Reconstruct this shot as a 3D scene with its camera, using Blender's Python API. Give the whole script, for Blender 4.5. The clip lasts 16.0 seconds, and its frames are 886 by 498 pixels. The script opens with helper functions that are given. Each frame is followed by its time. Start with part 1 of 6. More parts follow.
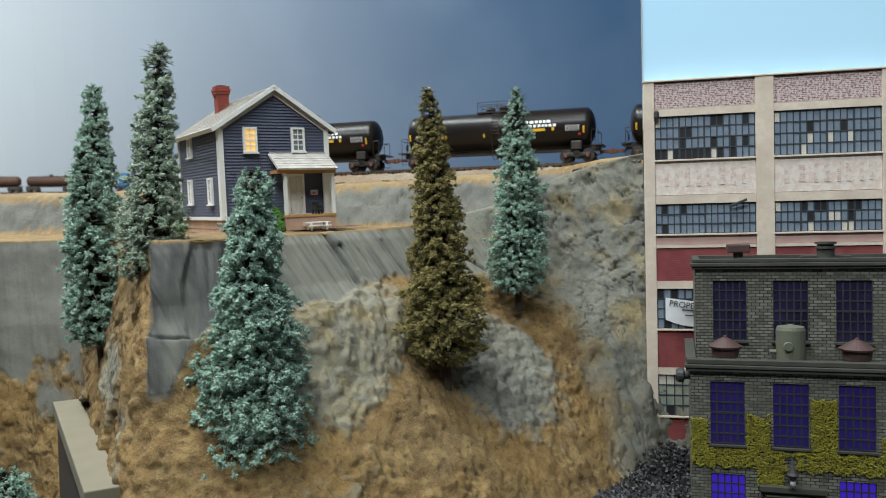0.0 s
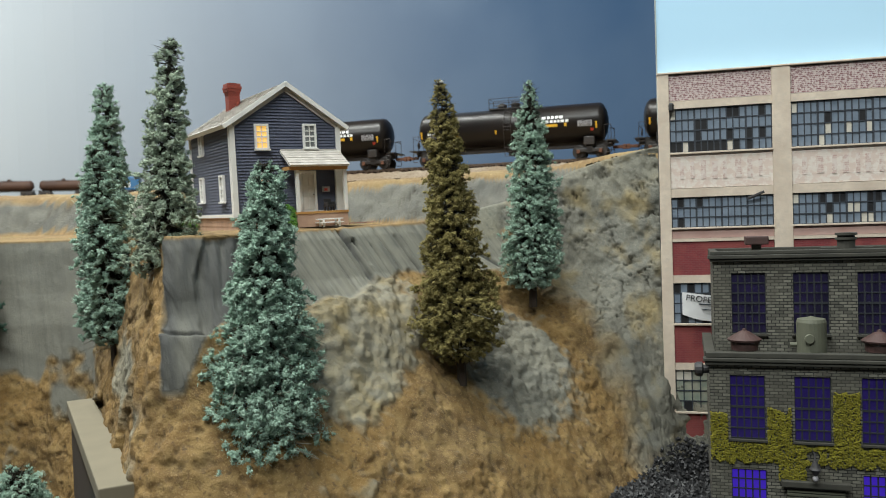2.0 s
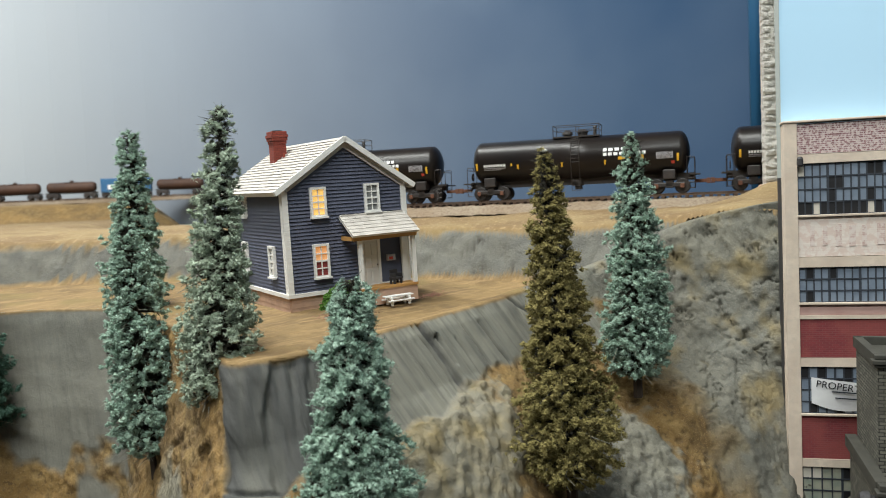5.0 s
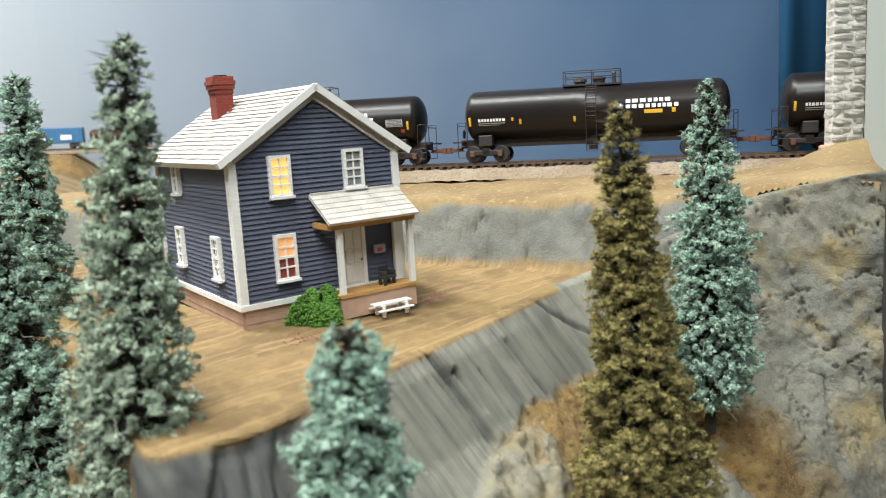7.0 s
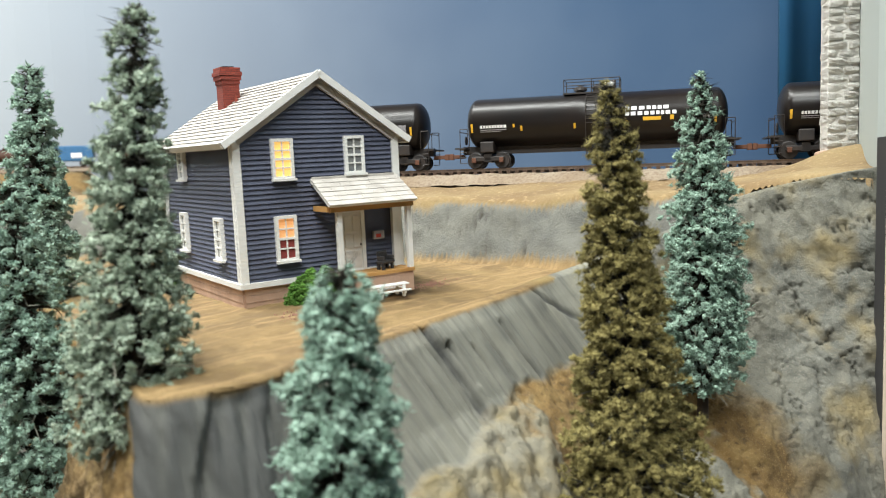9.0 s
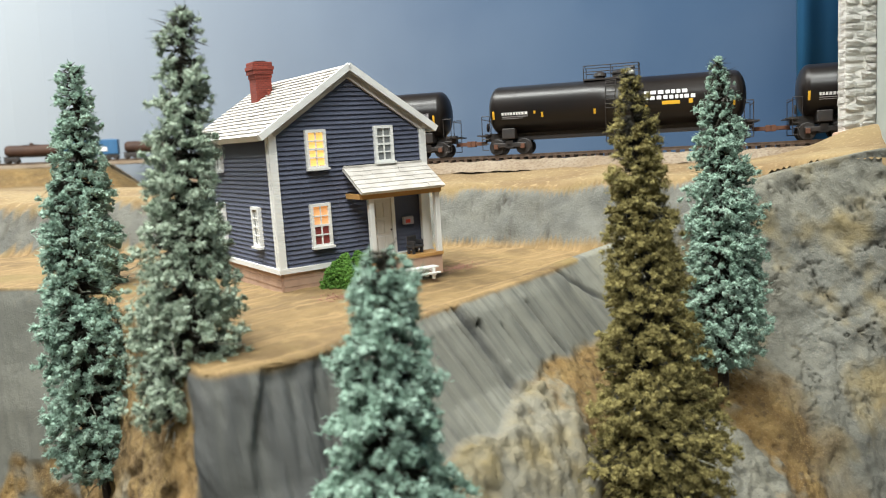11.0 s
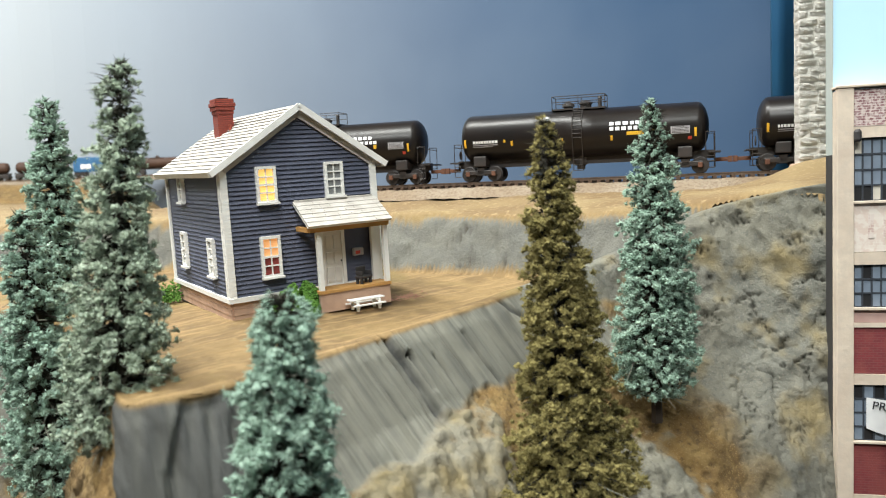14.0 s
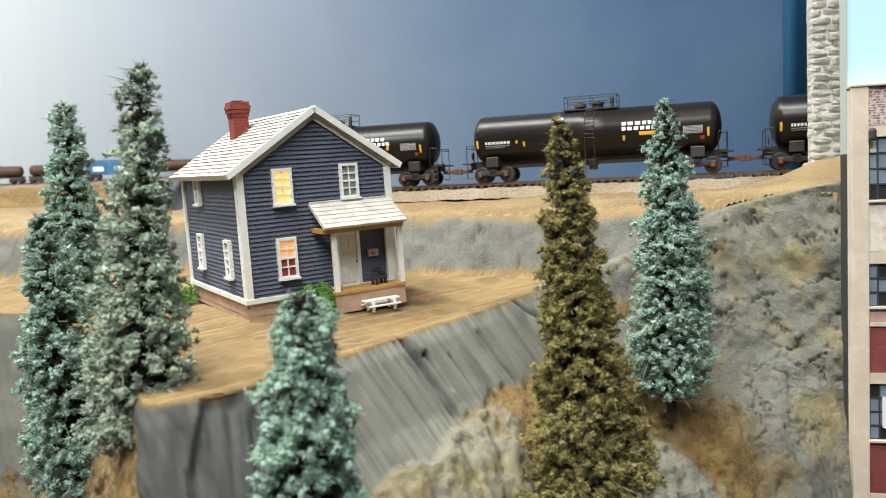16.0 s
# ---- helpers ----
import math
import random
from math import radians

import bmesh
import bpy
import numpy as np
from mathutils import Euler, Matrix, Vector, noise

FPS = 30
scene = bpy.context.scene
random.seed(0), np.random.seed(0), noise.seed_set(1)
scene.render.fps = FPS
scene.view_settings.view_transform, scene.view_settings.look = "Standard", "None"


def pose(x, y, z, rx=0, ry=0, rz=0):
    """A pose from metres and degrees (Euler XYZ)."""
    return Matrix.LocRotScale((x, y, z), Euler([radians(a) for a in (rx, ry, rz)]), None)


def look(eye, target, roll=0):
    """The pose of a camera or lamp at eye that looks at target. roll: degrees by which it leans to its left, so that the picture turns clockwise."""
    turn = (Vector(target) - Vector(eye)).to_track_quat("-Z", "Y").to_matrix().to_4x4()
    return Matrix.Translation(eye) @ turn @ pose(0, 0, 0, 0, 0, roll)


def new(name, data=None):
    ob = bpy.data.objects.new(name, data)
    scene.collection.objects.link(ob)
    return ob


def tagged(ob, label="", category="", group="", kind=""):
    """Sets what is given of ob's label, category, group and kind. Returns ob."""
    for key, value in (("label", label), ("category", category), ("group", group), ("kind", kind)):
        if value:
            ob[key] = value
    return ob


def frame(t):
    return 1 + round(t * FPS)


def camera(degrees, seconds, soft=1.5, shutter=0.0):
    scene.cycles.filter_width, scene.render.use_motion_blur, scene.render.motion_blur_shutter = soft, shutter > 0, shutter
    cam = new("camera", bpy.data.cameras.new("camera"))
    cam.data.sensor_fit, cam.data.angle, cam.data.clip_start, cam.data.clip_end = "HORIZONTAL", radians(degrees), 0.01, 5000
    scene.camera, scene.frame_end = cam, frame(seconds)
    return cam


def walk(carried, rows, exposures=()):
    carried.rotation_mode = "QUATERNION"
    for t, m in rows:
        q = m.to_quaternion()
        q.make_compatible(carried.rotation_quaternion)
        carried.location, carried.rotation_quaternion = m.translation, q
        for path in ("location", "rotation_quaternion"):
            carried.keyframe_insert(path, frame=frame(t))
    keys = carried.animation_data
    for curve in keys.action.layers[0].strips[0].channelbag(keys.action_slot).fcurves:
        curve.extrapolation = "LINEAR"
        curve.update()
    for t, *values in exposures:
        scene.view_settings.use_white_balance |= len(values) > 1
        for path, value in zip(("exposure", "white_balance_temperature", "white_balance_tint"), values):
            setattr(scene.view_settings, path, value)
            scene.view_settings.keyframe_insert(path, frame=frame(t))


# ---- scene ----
cam = camera(59.2, 16.0, soft=1.0)
cam.data.dof.use_dof, cam.data.dof.focus_distance, cam.data.dof.aperture_fstop = True, 0.44, cam.data.lens / 1.7
PATH = [
    (0.0, look((-0.0248, 0.1242, 0.1620), (0.1155, 0.6040, 0.1475), -1.30)),
    (0.5, look((-0.0235, 0.1242, 0.1630), (0.1108, 0.6058, 0.1517), -1.60)),
    (1.0, look((-0.0232, 0.1258, 0.1600), (0.1072, 0.6082, 0.1517), -1.40)),
    (1.5, look((-0.0240, 0.1285, 0.1585), (0.1130, 0.6092, 0.1477), -1.40)),
    (2.0, look((-0.0257, 0.1288, 0.1575), (0.1082, 0.6102, 0.1447), -1.80)),
    (2.5, look((-0.0227, 0.1273, 0.1578), (0.1090, 0.6092, 0.1410), -2.10)),
    (3.0, look((-0.0230, 0.1270, 0.1580), (0.1065, 0.6095, 0.1390), -2.00)),
    (3.5, look((-0.0260, 0.1278, 0.1573), (0.1032, 0.6105, 0.1410), -1.80)),
    (4.0, look((-0.0232, 0.1278, 0.1700), (0.1052, 0.6108, 0.1547), -2.00)),
    (4.5, look((-0.0367, 0.1540, 0.2013), (0.0890, 0.6375, 0.1815), -2.00)),
    (4.7, look((-0.0498, 0.1785, 0.2120), (0.0770, 0.6617, 0.1888), -2.20)),
    (6.8, look((-0.0365, 0.3395, 0.2308), (0.1192, 0.8105, 0.1675), -2.70)),
    (7.0, look((-0.0395, 0.3385, 0.2308), (0.1175, 0.8090, 0.1670), -2.60)),
    (7.5, look((-0.0278, 0.3402, 0.2260), (0.1308, 0.8110, 0.1678), -3.00)),
    (8.0, look((-0.0190, 0.3385, 0.2243), (0.1345, 0.8115, 0.1715), -3.40)),
    (8.5, look((-0.0195, 0.3302, 0.2280), (0.1350, 0.8035, 0.1822), -2.40)),
    (9.0, look((-0.0395, 0.3290, 0.2115), (0.1153, 0.8025, 0.1678), -1.80)),
    (9.2, look((-0.0512, 0.3290, 0.2135), (0.1015, 0.8030, 0.1685), -1.80)),
    (11.3, look((-0.0460, 0.3157, 0.2115), (0.0965, 0.7920, 0.1575), -2.80)),
    (11.5, look((-0.0423, 0.3152, 0.2172), (0.1022, 0.7903, 0.1588), -2.60)),
    (12.0, look((-0.0340, 0.2998, 0.2268), (0.1100, 0.7758, 0.1750), -2.40)),
    (12.5, look((-0.0272, 0.2953, 0.2190), (0.1148, 0.7725, 0.1727), -2.40)),
    (13.0, look((-0.0302, 0.2930, 0.2198), (0.1077, 0.7712, 0.1710), -2.30)),
    (13.5, look((-0.0270, 0.2943, 0.2182), (0.1077, 0.7732, 0.1698), -2.50)),
    (14.0, look((-0.0198, 0.2923, 0.2200), (0.1138, 0.7722, 0.1777), -2.50)),
    (14.5, look((-0.0227, 0.2920, 0.2213), (0.1100, 0.7722, 0.1800), -2.50)),
    (15.0, look((-0.0215, 0.2925, 0.2193), (0.1095, 0.7732, 0.1777), -2.40)),
    (15.5, look((-0.0225, 0.2918, 0.2203), (0.1072, 0.7730, 0.1787), -2.60)),
    (16.0, look((-0.0227, 0.2910, 0.2203), (0.1050, 0.7725, 0.1787), -2.80)),
]
walk(cam, PATH, exposures=[(0.0, -0.35, 6150, 8), (1.5, -0.33, 6450, 8), (3.3, -0.32, 6550, 8), (4.0, -0.20, 6520, 10), (4.6, -0.40, 6560, 10), (6.8, 0.08, 6500, 10), (16.0, 0.10, 6620, 10)])

# ---- world and lamps: a layout room under ceiling tubes ----
world = bpy.data.worlds.new("room_air")
world.use_nodes = True
world.node_tree.nodes["Background"].inputs[0].default_value = (0.75, 0.82, 0.9, 1)
world.node_tree.nodes["Background"].inputs[1].default_value = 0.015
scene.world = world


def area(name, loc, target, sx, sy, power, colour):
    d = bpy.data.lights.new(name, "AREA")
    d.shape, d.size, d.size_y, d.energy, d.color = "RECTANGLE", sx, sy, power, colour
    o = new(name, d)
    o.matrix_world = look(loc, target)
    return o


area("ceiling_tube", (-0.35, 0.62, 1.45), (-0.1, 0.72, 0.1), 1.3, 0.16, 40.0, (0.97, 1.0, 0.96))
area("ceiling_tube", (-0.45, -0.40, 1.35), (0.15, 0.58, 0.12), 1.2, 0.14, 25.5, (0.95, 1.0, 0.98))
area("ceiling_tube", (-1.0, 1.5, 1.5), (-0.9, 2.3, 0.4), 1.3, 0.25, 34.0, (0.97, 1.0, 0.98))

# ---- materials ----


def material(name, base, rough=0.8, metal=0.0, second=None, scale=60.0, amount=0.5, bump=0.0, bump_scale=400.0, bump_dist=0.0005,
             fine=None, emit=None, strength=0.0, spec=0.5):
    m = bpy.data.materials.new(name)
    m.use_nodes = True
    nt = m.node_tree
    b = nt.nodes["Principled BSDF"]
    b.inputs["Roughness"].default_value = rough
    b.inputs["Metallic"].default_value = metal
    b.inputs["Specular IOR Level"].default_value = spec
    co = nt.nodes.new("ShaderNodeTexCoord").outputs["Object"]
    out = None
    if second is None:
        second = tuple(c * 0.72 for c in base)
    out = blend(nt, noise_mask(nt, co, scale, 4.0, 0.5 - 0.2, 0.5 + 0.2), base, second, amount)
    if fine:
        out = blend(nt, noise_mask(nt, co, bump_scale * 0.7, 3.0, 0.45, 0.65), out, fine, 0.6)
    nt.links.new(out, b.inputs["Base Color"])
    if bump:
        bn = nt.nodes.new("ShaderNodeBump")
        bn.inputs["Strength"].default_value, bn.inputs["Distance"].default_value = bump, bump_dist
        nz = nt.nodes.new("ShaderNodeTexNoise")
        nz.inputs["Scale"].default_value, nz.inputs["Detail"].default_value = bump_scale, 5
        nt.links.new(co, nz.inputs["Vector"])
        nt.links.new(nz.outputs["Fac"], bn.inputs["Height"])
        nt.links.new(bn.outputs[0], b.inputs["Normal"])
    if emit:
        b.inputs["Emission Color"].default_value = (*emit, 1)
        b.inputs["Emission Strength"].default_value = strength
    return m


def noise_mask(nt, co, scale, detail, lo, hi):
    nz = nt.nodes.new("ShaderNodeTexNoise")
    nz.inputs["Scale"].default_value, nz.inputs["Detail"].default_value = scale, detail
    nt.links.new(co, nz.inputs["Vector"])
    mr = nt.nodes.new("ShaderNodeMapRange")
    mr.inputs["From Min"].default_value, mr.inputs["From Max"].default_value = lo, hi
    nt.links.new(nz.outputs["Fac"], mr.inputs["Value"])
    return mr.outputs[0]


def blend(nt, fac, a, b, amount=1.0, mode="MIX"):
    mx = nt.nodes.new("ShaderNodeMix")
    mx.data_type, mx.blend_type = "RGBA", mode
    mul = nt.nodes.new("ShaderNodeMath")
    mul.operation = "MULTIPLY"
    mul.inputs[1].default_value = amount
    if isinstance(fac, (int, float)):
        mul.inputs[0].default_value = fac
    else:
        nt.links.new(fac, mul.inputs[0])
    nt.links.new(mul.outputs[0], mx.inputs[0])
    for sock, v in ((mx.inputs[6], a), (mx.inputs[7], b)):
        if isinstance(v, tuple):
            sock.default_value = (*v, 1)
        else:
            nt.links.new(v, sock)
    return mx.outputs[2]


def attr(nt, name):
    a = nt.nodes.new("ShaderNodeAttribute")
    a.attribute_name = name
    return a.outputs["Fac"]


M = {}
M["siding"] = material("painted_siding", (0.095, 0.104, 0.152), 0.55, second=(0.068, 0.075, 0.112), scale=90, amount=0.6, bump=0.15, bump_scale=900)
M["white"] = material("white_paint", (0.80, 0.79, 0.76), 0.6, second=(0.6, 0.58, 0.54), scale=160, amount=0.35, bump=0.1, bump_scale=900)
M["shingle"] = material("whitewashed_shingle", (0.56, 0.525, 0.48), 0.85, second=(0.33, 0.295, 0.265), scale=140, amount=0.7, bump=0.3, bump_scale=1200, bump_dist=0.0002)
M["brick"] = material("red_brick", (0.30, 0.06, 0.035), 0.85, second=(0.18, 0.035, 0.025), scale=250, amount=0.7, bump=0.3, bump_scale=1500)
M["foundation"] = material("weathered_plank", (0.52, 0.34, 0.24), 0.85, second=(0.36, 0.23, 0.17), scale=120, amount=0.8, bump=0.3, bump_scale=700)
M["deck"] = material("ochre_wood", (0.50, 0.27, 0.085), 0.7, second=(0.34, 0.17, 0.05), scale=150, amount=0.6)
M["door"] = material("door_paint", (0.72, 0.70, 0.66), 0.6, second=(0.55, 0.52, 0.47), scale=120)
# Serves dark castings, and as shade colour on the gully stem and board strip.
M["dark"] = material("dark_cast_and_shade", (0.035, 0.033, 0.035), 0.6, scale=300)
M["lit"] = material("lit_shade", (0.85, 0.5, 0.15), 0.7, emit=(1.0, 0.60, 0.16), strength=0.75, scale=200)
M["lit_low"] = material("warm_blind", (0.8, 0.42, 0.2), 0.7, emit=(1.0, 0.42, 0.13), strength=0.42)
M["curtain_red"] = material("red_cloth", (0.22, 0.035, 0.03), 0.8)
M["dim"] = material("dim_pane", (0.16, 0.17, 0.18), 0.25, second=(0.3, 0.3, 0.28), scale=200, amount=0.7)
M["leaf_blue"] = material("blue_spruce_foam", (0.185, 0.295, 0.225), 0.9, second=(0.44, 0.58, 0.48), scale=190, amount=0.95, fine=(0.11, 0.17, 0.12), bump=0.6, bump_scale=1500, bump_dist=0.0005)
M["leaf_pale"] = material("pale_spruce_foam", (0.23, 0.30, 0.215), 0.9, second=(0.46, 0.54, 0.43), scale=190, amount=0.95, fine=(0.16, 0.17, 0.11), bump=0.6, bump_scale=1500, bump_dist=0.0005)
M["leaf_brown"] = material("olive_foam", (0.16, 0.135, 0.040), 0.95, second=(0.33, 0.275, 0.10), scale=220, amount=0.85, fine=(0.07, 0.055, 0.018), bump=0.6, bump_scale=1500, bump_dist=0.0005)
M["leaf_dark"] = material("dark_spruce_foam", (0.03, 0.07, 0.05), 0.95, second=(0.05, 0.11, 0.075), scale=200, amount=0.8)
M["twig"] = material("grey_twig", (0.20, 0.20, 0.16), 0.9, second=(0.10, 0.08, 0.06), scale=300)
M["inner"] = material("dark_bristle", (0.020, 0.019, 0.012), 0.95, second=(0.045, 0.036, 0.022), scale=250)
M["trunk"] = material("dark_wire_trunk", (0.05, 0.035, 0.025), 0.9)
M["bush"] = material("green_foam", (0.05, 0.135, 0.016), 0.95, second=(0.11, 0.24, 0.035), scale=300, amount=0.8)
M["tank"] = material("black_tank", (0.008, 0.007, 0.007), 0.32, second=(0.02, 0.013, 0.010), scale=25, amount=0.5, spec=0.3)
M["steel"] = material("dark_steel", (0.02, 0.018, 0.018), 0.5, second=(0.05, 0.03, 0.02), scale=300, amount=0.4)
M["mark_white"] = material("white_marking", (0.8, 0.8, 0.8), 0.5)
M["mark_grey"] = material("grey_marking", (0.35, 0.34, 0.36), 0.5)
M["mark_yellow"] = material("yellow_marking", (0.75, 0.42, 0.03), 0.5)
M["mark_red"] = material("red_marking", (0.5, 0.05, 0.03), 0.5)
M["rail"] = material("weathered_rail", (0.23, 0.17, 0.13), 0.4, 0.7, second=(0.12, 0.07, 0.05), scale=300)
M["tie"] = material("brown_tie", (0.06, 0.035, 0.022), 0.9, second=(0.10, 0.06, 0.04), scale=200)
M["rust"] = material("rust_brown", (0.13, 0.05, 0.025), 0.8, second=(0.07, 0.03, 0.02), scale=60)
M["far_rust"] = material("dark_rust", (0.045, 0.020, 0.012), 0.7, second=(0.085, 0.038, 0.020), scale=40, amount=0.7)
M["blue_car"] = material("blue_car_paint", (0.03, 0.13, 0.28), 0.5)
M["concrete"] = material("painted_concrete", (0.70, 0.60, 0.49), 0.85, second=(0.46, 0.36, 0.29), scale=70, amount=0.65, fine=(0.56, 0.48, 0.40), bump=0.35, bump_scale=500)
M["slab"] = material("grey_slab", (0.19, 0.165, 0.115), 0.85, second=(0.15, 0.13, 0.09), scale=60, amount=0.5, bump=0.1, bump_scale=900)
M["stone"] = material("white_stone", (0.76, 0.735, 0.69), 0.9, second=(0.58, 0.555, 0.505), scale=110, amount=0.7, bump=0.9, bump_scale=450, bump_dist=0.0012)
M["board"] = material("pale_blue_board", (0.47, 0.72, 0.92), 0.75, second=(0.45, 0.70, 0.90), scale=6, amount=0.5)
M["edge"] = material("grey_green_edge", (0.41, 0.45, 0.43), 0.7, second=(0.4, 0.44, 0.42), scale=40)
M["blue_sheet"] = material("deep_blue_sheet", (0.012, 0.085, 0.20), 0.6, second=(0.02, 0.13, 0.27), scale=12, amount=0.8)
M["coal"] = material("coal", (0.010, 0.010, 0.011), 0.55, second=(0.028, 0.028, 0.031), scale=500, amount=0.7)
M["dkroof"] = material("olive_dark_paint", (0.032, 0.031, 0.025), 0.7, second=(0.065, 0.062, 0.05), scale=90, amount=0.7, bump=0.15, bump_scale=700)
M["vent_red"] = material("oxide_vent", (0.075, 0.036, 0.032), 0.6, second=(0.04, 0.027, 0.024), scale=200, amount=0.7)
M["tankgreen"] = material("grey_green_tank", (0.115, 0.12, 0.085), 0.65, second=(0.08, 0.08, 0.06), scale=150)
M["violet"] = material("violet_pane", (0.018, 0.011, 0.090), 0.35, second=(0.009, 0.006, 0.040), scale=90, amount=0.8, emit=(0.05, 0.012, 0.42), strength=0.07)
M["violet_lit"] = material("lit_violet_pane", (0.022, 0.012, 0.115), 0.35, second=(0.012, 0.007, 0.06), scale=90, amount=0.8, emit=(0.06, 0.015, 0.70), strength=0.55)
M["violet_dark"] = material("dark_violet_pane", (0.008, 0.007, 0.020), 0.35, second=(0.018, 0.012, 0.055), scale=90, amount=0.9)
M["bar"] = material("dark_bar", (0.022, 0.025, 0.032), 0.6)
M["moss"] = material("yellow_green_moss", (0.27, 0.245, 0.022), 0.95, second=(0.16, 0.145, 0.016), scale=300, amount=0.8, bump=1.0, bump_scale=1200, bump_dist=0.0012)
M["factory_bar"] = material("slate_bar", (0.035, 0.042, 0.055), 0.6)
M["black"] = material("black_hole", (0.008, 0.008, 0.01), 0.7)
M["banner"] = material("white_banner", (0.75, 0.75, 0.75), 0.7, second=(0.6, 0.6, 0.62), scale=150)
M["ink"] = material("black_ink", (0.02, 0.02, 0.025), 0.7)
M["room"] = material("room_paint", (0.27, 0.275, 0.28), 0.9, scale=3)
M["floor"] = material("room_floor", (0.16, 0.15, 0.14), 0.7, scale=5)


def bricks(name, c1, c2, mortar, w, h, wear=None, wear_amount=0.5, bump=0.6, wear_scale=40):
    """Small brickwork in the object's own x (along) and z (up)."""
    m = bpy.data.materials.new(name)
    m.use_nodes = True
    nt = m.node_tree
    b = nt.nodes["Principled BSDF"]
    b.inputs["Roughness"].default_value = 0.85
    co = nt.nodes.new("ShaderNodeTexCoord").outputs["Object"]
    sp = nt.nodes.new("ShaderNodeSeparateXYZ")
    cb = nt.nodes.new("ShaderNodeCombineXYZ")
    nt.links.new(co, sp.inputs[0])
    ad = nt.nodes.new("ShaderNodeMath")
    nt.links.new(sp.outputs[0], ad.inputs[0])
    nt.links.new(sp.outputs[1], ad.inputs[1])
    nt.links.new(ad.outputs[0], cb.inputs[0])
    nt.links.new(sp.outputs[2], cb.inputs[1])
    br = nt.nodes.new("ShaderNodeTexBrick")
    br.inputs["Scale"].default_value = 1.0
    br.inputs["Brick Width"].default_value, br.inputs["Row Height"].default_value = w, h
    br.inputs["Mortar Size"].default_value = h * 0.13
    br.inputs["Color1"].default_value, br.inputs["Color2"].default_value = (*c1, 1), (*c2, 1)
    br.inputs["Mortar"].default_value = (*mortar, 1)
    nt.links.new(cb.outputs[0], br.inputs["Vector"])
    out = br.outputs["Color"]
    if wear:
        out = blend(nt, noise_mask(nt, co, wear_scale, 7.0, 0.47, 0.54), out, wear, wear_amount)
    nt.links.new(out, b.inputs["Base Color"])
    bn = nt.nodes.new("ShaderNodeBump")
    bn.inputs["Strength"].default_value, bn.inputs["Distance"].default_value = bump, 0.0004
    bn.invert = True
    nt.links.new(br.outputs["Fac"], bn.inputs["Height"])
    nt.links.new(bn.outputs[0], b.inputs["Normal"])
    return m


M["dkbrick"] = bricks("dark_brick", (0.075, 0.073, 0.06), (0.19, 0.183, 0.15), (0.014, 0.014, 0.012), 0.0042, 0.0017, (0.07, 0.066, 0.052), 0.45)
M["pinkbrick"] = bricks("peeling_brick", (0.30, 0.16, 0.165), (0.20, 0.085, 0.09), (0.58, 0.50, 0.48), 0.0036, 0.0012, (0.66, 0.57, 0.54), 0.75, wear_scale=620)
M["paleboard"] = bricks("painted_brick", (0.74, 0.67, 0.61), (0.69, 0.60, 0.54), (0.72, 0.65, 0.58), 0.0034, 0.0012, (0.62, 0.46, 0.39), 0.5, bump=0.2, wear_scale=240)
M["redbrick"] = bricks("deep_red_brick", (0.22, 0.035, 0.04), (0.17, 0.03, 0.035), (0.20, 0.06, 0.06), 0.0034, 0.0012, (0.27, 0.07, 0.06), 0.5, bump=0.3)


